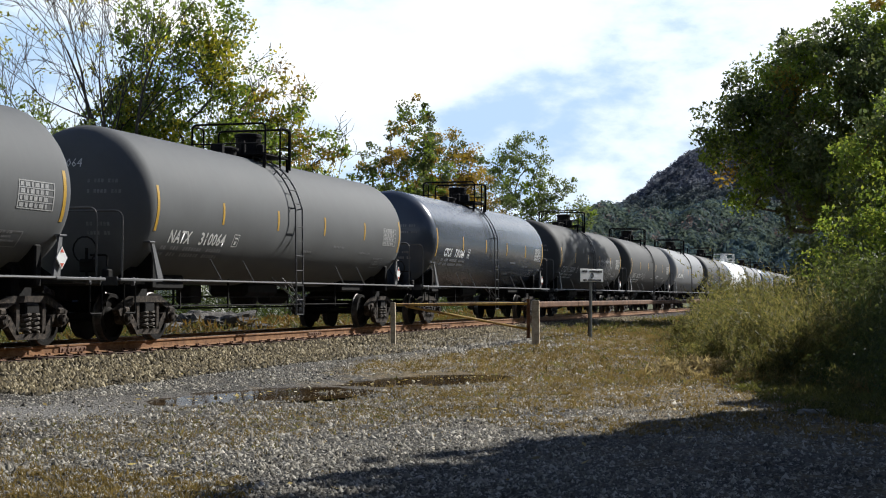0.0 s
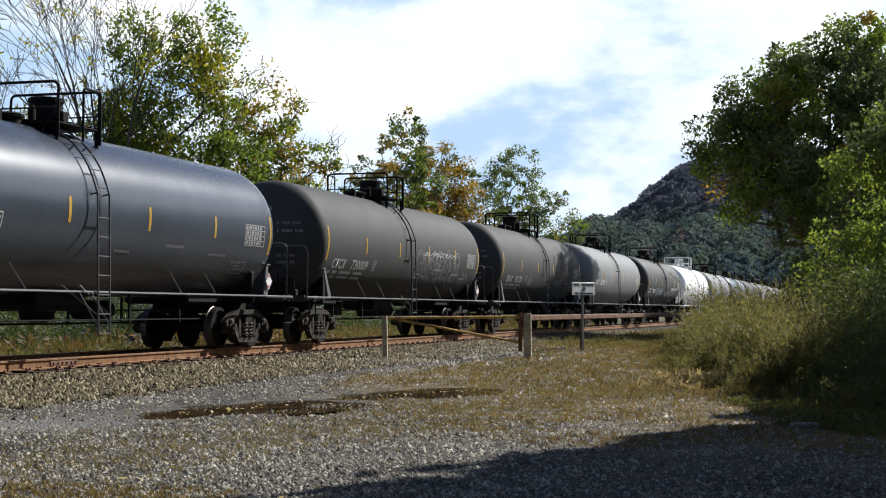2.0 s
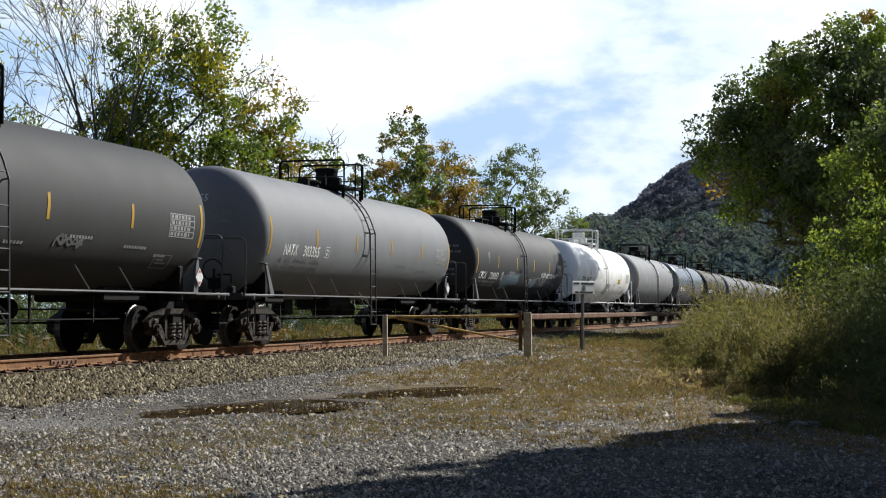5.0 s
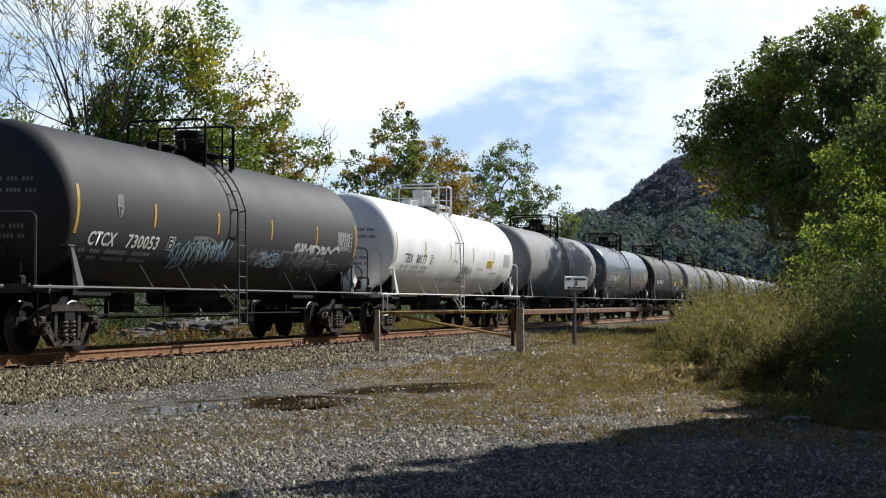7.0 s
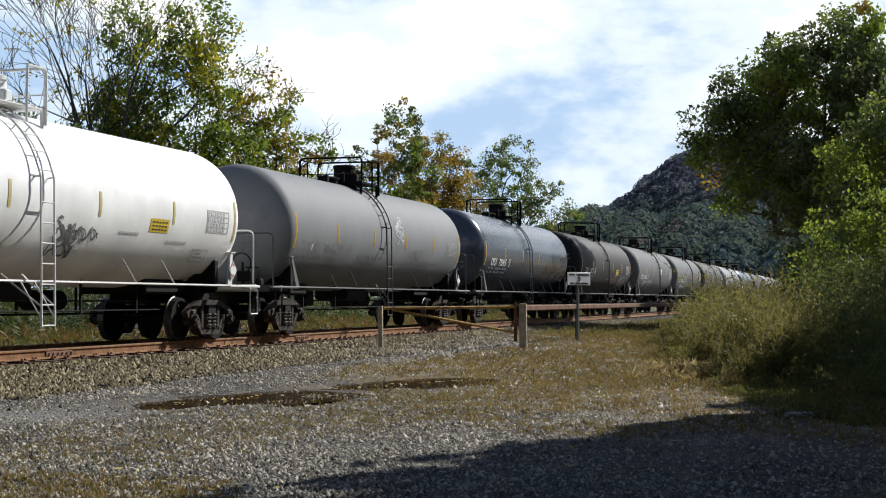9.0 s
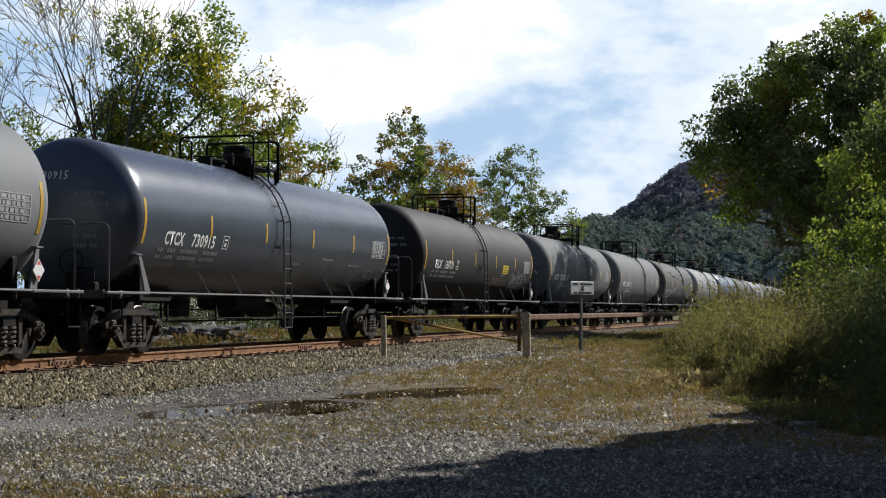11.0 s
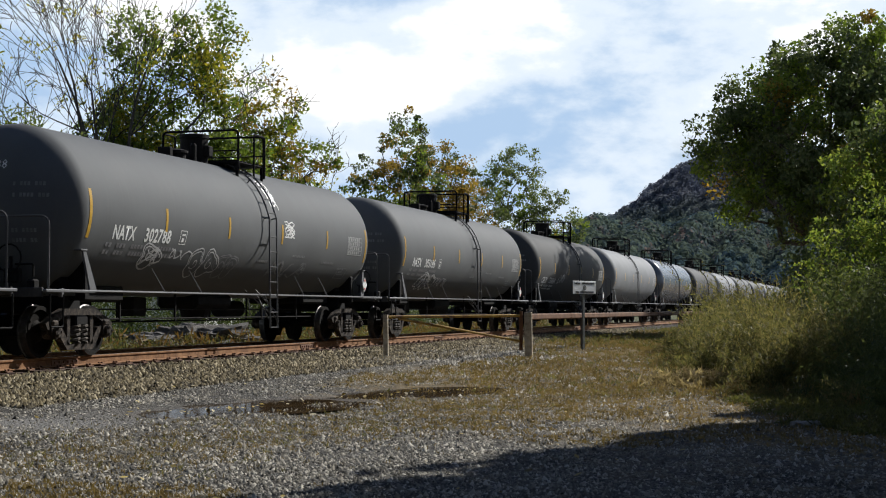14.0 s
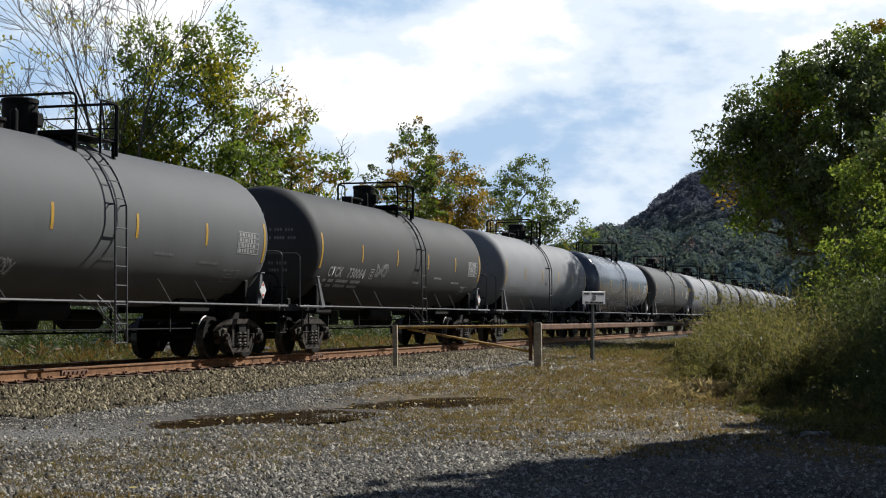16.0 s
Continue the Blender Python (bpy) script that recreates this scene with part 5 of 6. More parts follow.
tree(-28.0, 68.0, [((0, 0, 5.0), (3.0, 2, 3.2)), ((1.6, 0, 6.5), (1.6, 1.2, 2.0)), ((2.8, 0, 4.4), (1.6, 1.2, 2.4))], [(LEAF_GREY, 0.6), (LEAF_YELLOW, 0.25), (LEAF_GREEN, 0.15)], 14, "slender pale green tree", leaf=0.15, per=34, clump=0.5, n=210, trunk_r=0.09, stems=4, bark=TWIG, bare=0.15, twigs=1)
tree(-30.0, 80.0, [((0, 0, 4.8), (3.4, 2.4, 3.0)), ((2.6, 0, 4.6), (1.4, 1.2, 2.8))], [(LEAF_GREEN, 0.5), (LEAF_YELLOW, 0.5)], 19, "low bushy green tree", leaf=0.17, per=52, clump=0.55, n=190, trunk_r=0.12, stems=2)
tree(-30.0, 94.0, [((0.3, 0, 11.8), (1.8, 2, 2.7)), ((-2.0, 0, 9.4), (2.0, 2, 2.4)), ((0, 0, 6.4), (3.4, 2, 3.2)), ((1.6, 0, 9.4), (1.4, 1.4, 1.6))], [(LEAF_DARK, 0.5), (LEAF_GREEN, 0.25), (LEAF_OCHRE, 0.25)], 15, "olive-green tree with an open crown", leaf=0.19, per=52, clump=0.52, n=300, trunk_r=0.15, bark=TWIG, bare=0.06)
tree(-30.0, 101.0, [((0.4, 0, 10.0), (3.3, 2.6, 3.4)), ((-1.4, 0, 6.8), (3.4, 2.2, 3.0)), ((2.4, 0, 7.0), (2.9, 2.2, 3.0))], [(LEAF_OCHRE, 0.72), (LEAF_DARK, 0.28)], 16, "round-crowned tree with ochre autumn leaves", leaf=0.19, per=62, clump=0.62, n=360, trunk_r=0.17, stems=2, bark=TWIG)
tree(-30.0, 127.0, [((-0.4, 0, 11.4), (4.1, 3, 4.4)), ((3.0, 0, 8.4), (3.5, 2.6, 3.8)), ((-3.2, 0, 7.8), (3.1, 2.4, 3.6))], [(LEAF_GREY, 0.75), (LEAF_GREEN, 0.25)], 17, "grey-green tree with an airy crown", leaf=0.21, per=50, clump=0.62, n=380, trunk_r=0.2, stems=3, bark=TWIG, bare=0.14)
tree(-30.0, 143.0, [((0, 0, 6.0), (1.8, 1.6, 3.6))], [(LEAF_OCHRE, 1.0)], 24, "small bare tree with few russet leaves", leaf=0.204, per=20, clump=0.7, n=60, trunk_r=0.1, bark=TWIG, bare=0.6, twigs=3)
tree(-31.0, 55.5, [((0.4, 0, 6.6), (3.0, 2, 2.8)), ((-2.6, 0, 6.4), (2.2, 1.8, 2.4)), ((1.6, 0, 9.0), (1.8, 1.6, 2.0))], [(LEAF_GREEN, 0.5), (LEAF_GREY, 0.3), (LEAF_YELLOW, 0.2)], 25, "green tree among bare twigs", leaf=0.17, per=40, clump=0.6, n=320, trunk_r=0.13, stems=3, bark=TWIG, bare=0.12, twigs=1)
# on the camera's side
tree(-3.1, 78.5, [((0.7, 0, 10.7), (5.2, 4.6, 5.1)), ((-4.4, 0, 9.8), (1.8, 3.4, 2.1)), ((-2.5, 0, 11.7), (2.3, 3.6, 2.4)), ((2.0, 0, 15.0), (2.4, 2.5, 1.9)), ((-3.4, 0, 8.4), (2.5, 2.4, 2.4)), ((-1.2, -1, 6.6), (2.6, 2.6, 2.1)), ((4.6, 0, 11.2), (4.2, 3.8, 4.2)), ((2.5, -2, 6.4), (3.8, 3, 2.5))], [(LEAF_DARK, 0.62), (LEAF_GREEN, 0.33), (LEAF_OCHRE, 0.05)], 21, "big dark green tree with a dense crown", leaf=0.22, per=110, clump=0.85, n=620, trunk_r=0.38, fork=3.0)
tree(1.0, 58.0, [((-1.3, 0, 6.0), (1.9, 2.2, 3.0)), ((0.9, 0, 7.9), (2.4, 2.2, 2.4)), ((-0.7, 0, 3.8), (2.0, 2.0, 1.8))], [(LEAF_LIME, 0.35), (LEAF_DARK, 0.65)], 22, "tree with yellow-green leaves beside the verge", leaf=0.19, per=64, clump=0.75, n=200, trunk_r=0.12, fork=1.6, stems=3)
tree(-1.4, 55.0, [((0, 0, 2.2), (2.6, 2.0, 1.9)), ((2.6, 0, 2.8), (2.4, 2.0, 2.2))], [(LEAF_DARK, 1.0)], 26, "dark dense shrub behind the weeds", leaf=0.17, per=52, clump=0.65, n=170, trunk_r=0.08, fork=0.8, stems=3, name="shrub", category="shrub")
tree(-0.6, 44.0, [((0, 0, 2.6), (1.7, 1.2, 1.2)), ((0.8, 0, 3.7), (1.3, 1.0, 1.0))], [(LEAF_LIME, 0.7), (LEAF_GREEN, 0.3)], 23, "small leafy tree with yellow-green leaves among the bushes", leaf=0.11, per=60, clump=0.45, n=90, trunk_r=0.06, fork=1.0, stems=2)
for i, (tx, ty, th, tr) in enumerate([(9.1, 13.1, 10.0, 3.0), (8.3, 18.1, 11.5, 3.0), (5.9, 22.7, 11.9, 3.0), (6.4, 25.9, 11.6, 3.0), (7.2, 29.1, 10.8, 3.0), (8.0, 32.9, 11.2, 3.0), (8.4, 37.4, 12.5, 3.0), (5.2, 35.0, 8.2, 2.5), (4.9, 40.5, 8.0, 2.4), (8.3, 44.6, 8.5, 2.8), (8.3, 53.6, 8.6, 3.0), (13.0, 71.0, 10.0, 3.4)]):
    tree(tx, ty, [((0, 0, th * 0.62), (tr, tr, th * 0.36)), ((0, 0, th * 0.34), (tr * 0.9, tr * 0.9, th * 0.28))], [(LEAF_GREEN, 0.5), (LEAF_DARK, 0.5)], 40 + i, "leafy green tree beside the gravel yard", leaf=0.64, per=42, clump=0.95, n=160, trunk_r=0.16, stems=2)
# unseen trees added behind and beside the camera close the yard and block skylight
for i, (tx, ty, th, tr) in enumerate([(10, 8, 11, 4.0), (11, -4, 14, 4.8), (8, -11, 18, 5.5), (0, -12, 19, 5.8), (-8, -14, 18, 5.5), (-17, -16, 19, 5.8), (12, 20, 12, 4.2), (-26, -13, 18, 5.5), (-27, -2, 14, 4.6), (-28, 9, 12, 4.4)]):
    tree(tx, ty, [((0, 0, th * 0.6), (tr, tr, th * 0.38)), ((0, 0, th * 0.28), (tr * 0.9, tr * 0.9, th * 0.24))], [(LEAF_DARK, 0.6), (LEAF_GREEN, 0.4)], 70 + i, "unseen dense green tree added at the yard's edge to block skylight", leaf=0.6, per=40, clump=1.5, n=100, trunk_r=0.2)


def verge(rng, n):
    y = rng.uniform(25, 75, n)
    edge = np.interp(y, [24, 27, 37, 50, 71], [-1.2, -2.5, -4.3, -6.0, -8.3]) + 0.5 * np.sin(y * 1.7) + 0.3 * np.sin(y * 4.1)
    x = edge + rng.uniform(0, 1, n) ** 1.2 * np.interp(y, [24, 30, 50, 75], [1.0, 2.1, 3.4, 5.6])
    rel = np.clip(0.3 + (x - edge) / 1.6, 0.3, 1.0) * rng.uniform(0.6, 1.15, n) * (0.85 + 0.25 * np.sin(x * 2.1 + y * 0.9) * np.sin(y * 0.7))
    return x, y, rel


def verge_dark(rng, n):
    y = rng.uniform(21, 46, n)
    edge = np.interp(y, [21, 24, 30, 46], [0.2, -0.8, -1.3, -2.1]) + 0.3 * np.sin(y * 2.3) + 0.2 * np.sin(y * 5.7)
    x = edge + rng.uniform(0, 1, n) ** 1.2 * 3.5
    return x, y, rng.uniform(0.3, 1.1, n) * np.clip(0.15 + (x - edge) * 0.7, 0.15, 1.0)


def hedge_back(rng, n):
    y = rng.uniform(39, 47, n)
    return rng.uniform(-1.7, 0.6, n), y, rng.uniform(0.45, 1.0, n)


def far_weeds(rng, n):
    y = rng.uniform(18, 112, n)
    x = -D - rng.uniform(3.0, 12.0, n)
    return x, y, rng.uniform(0.3, 1.0, n) * np.clip((-x - D - 2.0) / 3.0, 0.35, 1.0)


def verge_dry(rng, n):
    y = rng.uniform(24, 62, n)
    x = rng.uniform(-11.4, -1.5, n)
    ok = (rng.uniform(size=n) < np.clip((y + 1.2 * x - 14) / 8.0, 0.10, 1.0)) & (x > -9.3 - 2.0 * np.clip((y - 42) / 6, 0, 1))
    return x[ok], y[ok], rng.uniform(0.4, 1.0, ok.sum())


def thicket(rng, n):
    y = 20 + rng.uniform(0, 1, n) ** 1.5 * 140
    x = -D - rng.uniform(9.0, 15.0, n) - 0.02 * (y - 20)
    gap = 0.55 + 0.45 * np.sin(y * 0.55) * np.sin(y * 0.23 + 1.0)
    return x, y, rng.uniform(0.5, 1.0, n) * (0.6 + 0.5 * gap)


def verge_foot(rng, n):
    y = rng.uniform(22, 60, n)
    edge = np.interp(y, [22, 24, 27, 37, 50, 60], [-0.4, -1.4, -2.8, -4.6, -6.2, -7.4]) + 0.5 * np.sin(y * 1.7) + 0.3 * np.sin(y * 4.1)
    return edge + 0.25 + rng.normal(size=n) * 0.25, y, rng.uniform(0.3, 1.1, n)


def yard_thatch(rng, n):
    y = rng.uniform(11, 34, n)
    x = -9.6 + 0.2 * y + rng.normal(size=n) * 0.95
    dry = rut_depth(x, y) < 0.05
    return x[dry], y[dry], rng.uniform(0.4, 1.0, dry.sum())


def yard_near(rng, n):
    y = 9.2 + rng.uniform(0, 1, n) ** 1.4 * 1.7
    x = -y * rng.uniform(0.44, 0.72, n)
    return x, y, rng.uniform(0.4, 1.0, n)


def yard_dry(rng, n):
    y = 15.5 + rng.uniform(0, 1, n) * 13
    x = -y * rng.uniform(-0.02, 0.36, n)
    ok = (0.108 * x + 0.09 * y - 0.95 + 0.5 * np.sin(x * 1.9 + 1) * np.sin(y * 1.3) + rng.normal(size=n) * 0.2 > 0.12) & (rut_depth(x, y) < 0.05)
    return x[ok], y[ok], rng.uniform(0.4, 1.0, ok.sum())


def corner_verge(rng, n):
    y = rng.uniform(17.5, 25, n)
    edge = np.interp(y, [17.5, 21, 25], [-0.5, -1.4, -2.4]) + 0.25 * np.sin(y * 2.9)
    return edge + rng.uniform(0, 1, n) ** 1.2 * 2.6, y, rng.uniform(0.4, 1.1, n)


bush_bank("verge_grass", corner_verge, 900, 0.13, WEED_MID, 45, "low green grass at the foot of the shrubs", leaf=0.035, per=16, width=0.14, category="grass")
def straw_tuft(rng, n):
    return -3.0 + rng.normal(size=n) * 0.45, 27.9 + rng.normal(size=n) * 0.6, rng.uniform(0.5, 1.0, n)


bush_bank("straw_tuft", straw_tuft, 120, 0.34, PALE_STRAW, 46, "tuft of pale dry straw at the weeds", leaf=0.06, per=30, width=0.2, category="grass", up=0.5)
def far_verge(rng, n):
    y = rng.uniform(50, 100, n)
    return -D + 2.6 + rng.uniform(0, 1, n) ** 0.7 * 5.5, y, rng.uniform(0.3, 1.0, n)


bush_bank("far_verge_grass", far_verge, 1700, 0.16, STRAW, 47, "dry brown grass along the track beyond the gate", leaf=0.06, per=14, width=0.25, category="grass")
bush_bank("far_verge_weeds", far_verge, 500, 0.3, WEED_MID, 48, "low weeds along the track beyond the gate", leaf=0.06, per=16, width=0.25, category="weeds")
bush_bank("yard_grass", yard_dry, 2600, 0.04, STRAW, 44, "short brown dead grass in the gravel", leaf=0.03, per=8, width=0.10, category="grass")
bush_bank("undergrowth", thicket, 1400, 3.4, WEED_DARK, 36, "dark undergrowth below the trees behind the track", leaf=0.10, per=58, width=0.6, up=0.2)
bush_bank("edge_grass", verge_foot, 700, 0.42, WEED, 37, "low green and straw grass at the bushes' foot", leaf=0.035, per=36, width=0.16, category="grass")
bush_bank("edge_straw", verge_foot, 600, 0.28, STRAW, 38, "pale dry grass at the bushes' foot", leaf=0.035, per=34, width=0.14, category="grass")
bush_bank("thatch", yard_thatch, 3200, 0.035, STRAW, 39, "flat brown dead grass among the gravel", leaf=0.02, per=6, width=0.07, category="grass")
bush_bank("sparse_grass", yard_thatch, 500, 0.05, WEED, 41, "sparse green grass among the gravel", leaf=0.022, per=8, width=0.06, category="grass")
bush_bank("corner_grass", yard_near, 800, 0.035, STRAW, 42, "dry grass at the edge of the gravel", leaf=0.025, per=8, width=0.06, category="grass")
plume_bank("roadside_bushes", verge, 640, 2.5, WEED, 31, "bank of olive-green feathery weeds and bushes at the gravel edge", stems=14, per=30, leaf=0.048)
bush_bank("shrubs", verge_dark, 1250, 2.3, SHRUB, 32, "dark green shrubs under the trees", leaf=0.048, per=60, width=0.4, up=0.15)
bush_bank("far_shrubs", hedge_back, 420, 2.9, SHRUB, 49, "dark green shrubs behind the feathery weeds", leaf=0.06, per=60, width=0.4, up=0.15)
bush_bank("trackside_weeds", far_weeds, 2500, 0.6, WEED_MID, 33, "green weeds along the far side of the track", leaf=0.055, per=32, category="weeds", up=0.3)
bush_bank("autumn_weeds", far_weeds, 700, 0.8, RUST_WEED, 34, "russet autumn weeds beyond the track", leaf=0.11, per=24, category="weeds")
bush_bank("green_grass", verge_dry, 900, 0.10, WEED, 43, "short green grass on the verge", leaf=0.04, per=9, width=0.12, category="grass")
bush_bank("dry_grass", verge_dry, 5200, 0.09, STRAW, 35, "short dry yellow-brown grass on the verge", leaf=0.038, per=11, width=0.12, category="grass")


def scatter_stones():
    rng = np.random.default_rng(5)
    stone = island("loose_stones", [(0.014, 0.012, 0.009), (0.058, 0.051, 0.040), (0.165, 0.146, 0.114), (0.31, 0.28, 0.222), (0.58, 0.535, 0.445)], 0.85)
    bal = island("ballast_stones", [(0.008, 0.006, 0.003), (0.026, 0.019, 0.008), (0.070, 0.052, 0.023), (0.105, 0.079, 0.036), (0.185, 0.143, 0.07), (0.50, 0.42, 0.27)], 0.85)
    n = 95000
    y = 9.5 + rng.uniform(0, 1, n) ** 1.5 * 34
    x = np.where(rng.uniform(size=n) < 0.5, -y * np.tan(np.radians(rng.uniform(-1, 34, n))), rng.uniform(-12, 0, n))
    wheel = np.abs(x + 12.67 - 0.225 * y - 0.0) < 0.9
    ok = (x > -11.3 + 0.6 * np.sin(y * 1.3)) & (rut_depth(x, y) < 0.12) & ~(wheel & (rng.uniform(size=n) < 0.6) & (y < 28))
    grassy = 0.108 * x + 0.09 * y - 0.95 + 0.35 * np.sin(x * 1.9 + 1) * np.sin(y * 1.3) > 0.1
    ok &= ~(grassy & (rng.uniform(size=n) < 0.4))
    x, y = x[ok], y[ok]
    v, f = pebble_mesh(rng, x, y, rng.uniform(0.007, 0.025, len(x)) * (1 + 0.5 * (rng.uniform(size=len(x)) < 0.1)) * (0.9 + y * 0.012))
    tagged(mesh_link("gravel", fast_mesh("gravel", v, f), stone), "loose grey crushed stone on the yard", "gravel", kind="stuff")
    n = 42000
    y = 17 + rng.uniform(0, 1, n) ** 1.5 * 66
    x = -D + np.where(rng.uniform(size=n) < 0.8, 1.33 + rng.uniform(0, 1, n) ** 1.3 * 3.0, rng.uniform(-0.6, 0.6, n))
    v, f = pebble_mesh(rng, x, y, rng.uniform(0.02, 0.058, n), 0.45)
    tagged(mesh_link("ballast", fast_mesh("ballast", v, f), bal), "brown-grey track ballast", "ballast", kind="stuff")
    n = 11000
    y = rng.uniform(33, 78, n)
    x = -D + rng.uniform(2.6, 6.4, n)
    v, f = pebble_mesh(rng, x, y, rng.uniform(0.025, 0.06, n), 0.3)
    tagged(mesh_link("coarse_gravel", fast_mesh("coarse_gravel", v, f), stone), "coarse grey stone beside the track", "gravel", kind="stuff")
    n = 420
    y = 10 + rng.uniform(0, 1, n) ** 1.2 * 26
    x = rng.uniform(-11, -1.5, n)
    x[:110], y[:110] = -8.6 + 0.25 * np.linspace(-1.4, 7.6, 110) + rng.normal(size=110) * 0.28, 16.8 + np.linspace(0, 8.6, 110) + rng.normal(size=110) * 0.3
    lift = np.where(rut_depth(x, y) > 0.1, 0.085, 0.025)
    p = np.stack([x, y, ground_z(x, y) + lift], 1)
    a = rng.uniform(0, 2 * np.pi, n)
    s = rng.uniform(0.018, 0.045, n)[:, None]
    da, db = np.stack([np.cos(a), np.sin(a), rng.normal(size=n) * 0.3], 1), np.stack([-np.sin(a), np.cos(a), rng.normal(size=n) * 0.3], 1)
    v = np.stack([p - da * s, p + db * s * 0.6, p + da * s * 1.1, p - db * s * 0.6], 1).reshape(-1, 3)
    leafy = island("fallen_leaves", [(0.30, 0.20, 0.03), (0.5, 0.36, 0.05), (0.42, 0.36, 0.22), (0.6, 0.55, 0.4)], 0.6)
    tagged(mesh_link("fallen_leaves", fast_mesh("fallen_leaves", v, np.arange(4 * n).reshape(n, 4)), leafy), "scattered yellow fallen leaves", "leaves", kind="stuff")


scatter_stones()


# ---- gate, barrier and sign ----
GATE_PAINT = speckle("rusty_yellow_paint", [(0.16, 0.07, 0.03), (0.42, 0.24, 0.04), (0.55, 0.36, 0.06)], 3.0, 0.7)
BARRIER = speckle("rusted_barrier", [(0.05, 0.02, 0.008), (0.13, 0.056, 0.024), (0.20, 0.098, 0.044)], 2.5, 0.85)


def post(name, x, y, h, w, mat, label):
    z = float(ground_z(x, y)) - 0.3
    bm = bmesh.new()
    add_box(bm, -w / 2, w / 2, -w / 2, w / 2, 0, h + 0.3, w * 0.08)
    ob = mesh_object(name, bm, mat)
    ob.matrix_basis = pose(x, y, z, 0.6, -0.8, 8)
    return tagged(ob, label, "post", "posts of the gate")


RP, LP = (-9.0, 39.4), (-12.0, 36.3)
post("gate_post", *RP, 1.22, 0.2, POST_WOOD, "weathered square wooden gate post")
post("gate_post", *LP, 1.08, 0.12, POST_WOOD, "thin weathered post that holds the gate shut")


def build_gate():
    x0, y0 = RP[0] - 0.2, RP[1] - 0.16
    g = tagged(group_thing("swing_gate", x0, y0, 0), "closed swing gate of rusty yellow pipe", "gate")
    dx, dy = LP[0] - x0 + 0.1, LP[1] - y0 - 0.1
    n = Vector((dx, dy, 0)).normalized()
    for name, pts, r in (("top_bar", [(0, 0, 1.23), (dx, dy, 1.20)], 0.038), ("brace", [(0.0, 0.0, 0.55), (dx * 0.93, dy * 0.93, 1.16)], 0.032), ("hinge_post", [(0.02, 0, 0.3), (0.02, 0, 1.35)], 0.05)):
        bm = bmesh.new()
        add_tube(bm, pts, r, 8)
        part(name, bm, BARRIER if name == "hinge_post" else GATE_PAINT, g)


build_gate()


def build_barrier():
    x0, y0, y1, z = -9.15, 39.9, 83.0, 1.2
    b = tagged(group_thing("barrier_rail", x0, 0, 0), "long rusty barrier beam on short posts beside the track", "barrier")
    bm = bmesh.new()
    add_box(bm, -0.06, 0.06, y0, y1, z - 0.09, z + 0.08, 0.03)
    part("beam", bm, BARRIER, b)
    bm = bmesh.new()
    add_box(bm, -0.05, 0.05, -0.06, 0.06, -0.3, z + 0.02, 0.01)
    first = part("barrier_post", bm, BARRIER, b)
    first.matrix_basis = pose(-0.12, 82.4, 0)
    bm = bmesh.new()
    add_box(bm, -0.06, 0.06, -0.06, 0.06, -0.3, z + 0.12, 0.02)
    part("wooden_post", bm, BARK, b, "dark weathered wooden post").matrix_basis = pose(-0.10, 48.3, 0, 0.8, 0, 6)


build_barrier()


def build_sign():
    x, y = -8.8, 46.1
    s = tagged(group_thing("sign", x, y, float(ground_z(x, y)), 65), "small white notice board on a grey post", "sign")
    bm = bmesh.new()
    add_box(bm, -0.045, 0.045, -0.03, 0.03, -0.3, 2.1, 0.008)
    part("sign_post", bm, speckle("galvanised_post", [(0.10, 0.11, 0.10), (0.18, 0.19, 0.18)], 5.0, 0.6), s)
    bm = bmesh.new()
    add_box(bm, -0.6, 0.6, -0.05, -0.03, 1.78, 2.18, 0.006)
    board = part("board", bm, speckle("clean_white_sheet", [(0.84, 0.84, 0.82), (0.9, 0.9, 0.88)], 5.0, 0.5), s, "white board with black print")
    bm = bmesh.new()
    for z, x0, x1 in ((2.10, -0.52, -0.24), (2.10, -0.13, 0.5), (1.83, -0.46, -0.3), (1.83, -0.22, 0.48)):
        q = x0
        while q < x1:
            add_box(bm, q, q + 0.035, -0.056, -0.05, z - 0.025, z + 0.03)
            q += 0.047
    add_tube(bm, [(0.07 * math.cos(a), -0.053, 1.97 + 0.07 * math.sin(a)) for a in (2 * math.pi * i / 16 for i in range(17))], 0.01, 4)
    add_box(bm, -0.012, 0.012, -0.056, -0.05, 1.91, 2.03, m=None)
    part("print", bm, INK, board)["kind"] = "stuff"


build_sign()


def flat_stone(x, y):
    """A pale flat stone lying at the edge of the shrubs."""
    bm = bmesh.new()
    bmesh.ops.create_icosphere(bm, subdivisions=3, radius=1.0)
    for v in bm.verts:
        n = noise.noise(v.co * 1.9) * 0.3 + noise.noise(v.co * 4.5) * 0.1
        v.co = Vector((v.co.x * 0.19, v.co.y * 0.13, max(-0.5, min(0.55, v.co.z)) * 0.06)) * (1 + n)
    ob = mesh_object("stone", bm, speckle("pale_stone", [(0.14, 0.135, 0.12), (0.22, 0.215, 0.195), (0.28, 0.275, 0.255)], 9.0, 0.85, bump=0.6))
    ob.matrix_basis = pose(x, y, float(ground_z(x, y)) + 0.04, 0, 0, 15)
    tagged(ob, "pale flat stone at the foot of the shrubs", "stone")


flat_stone(-0.83, 18.6)


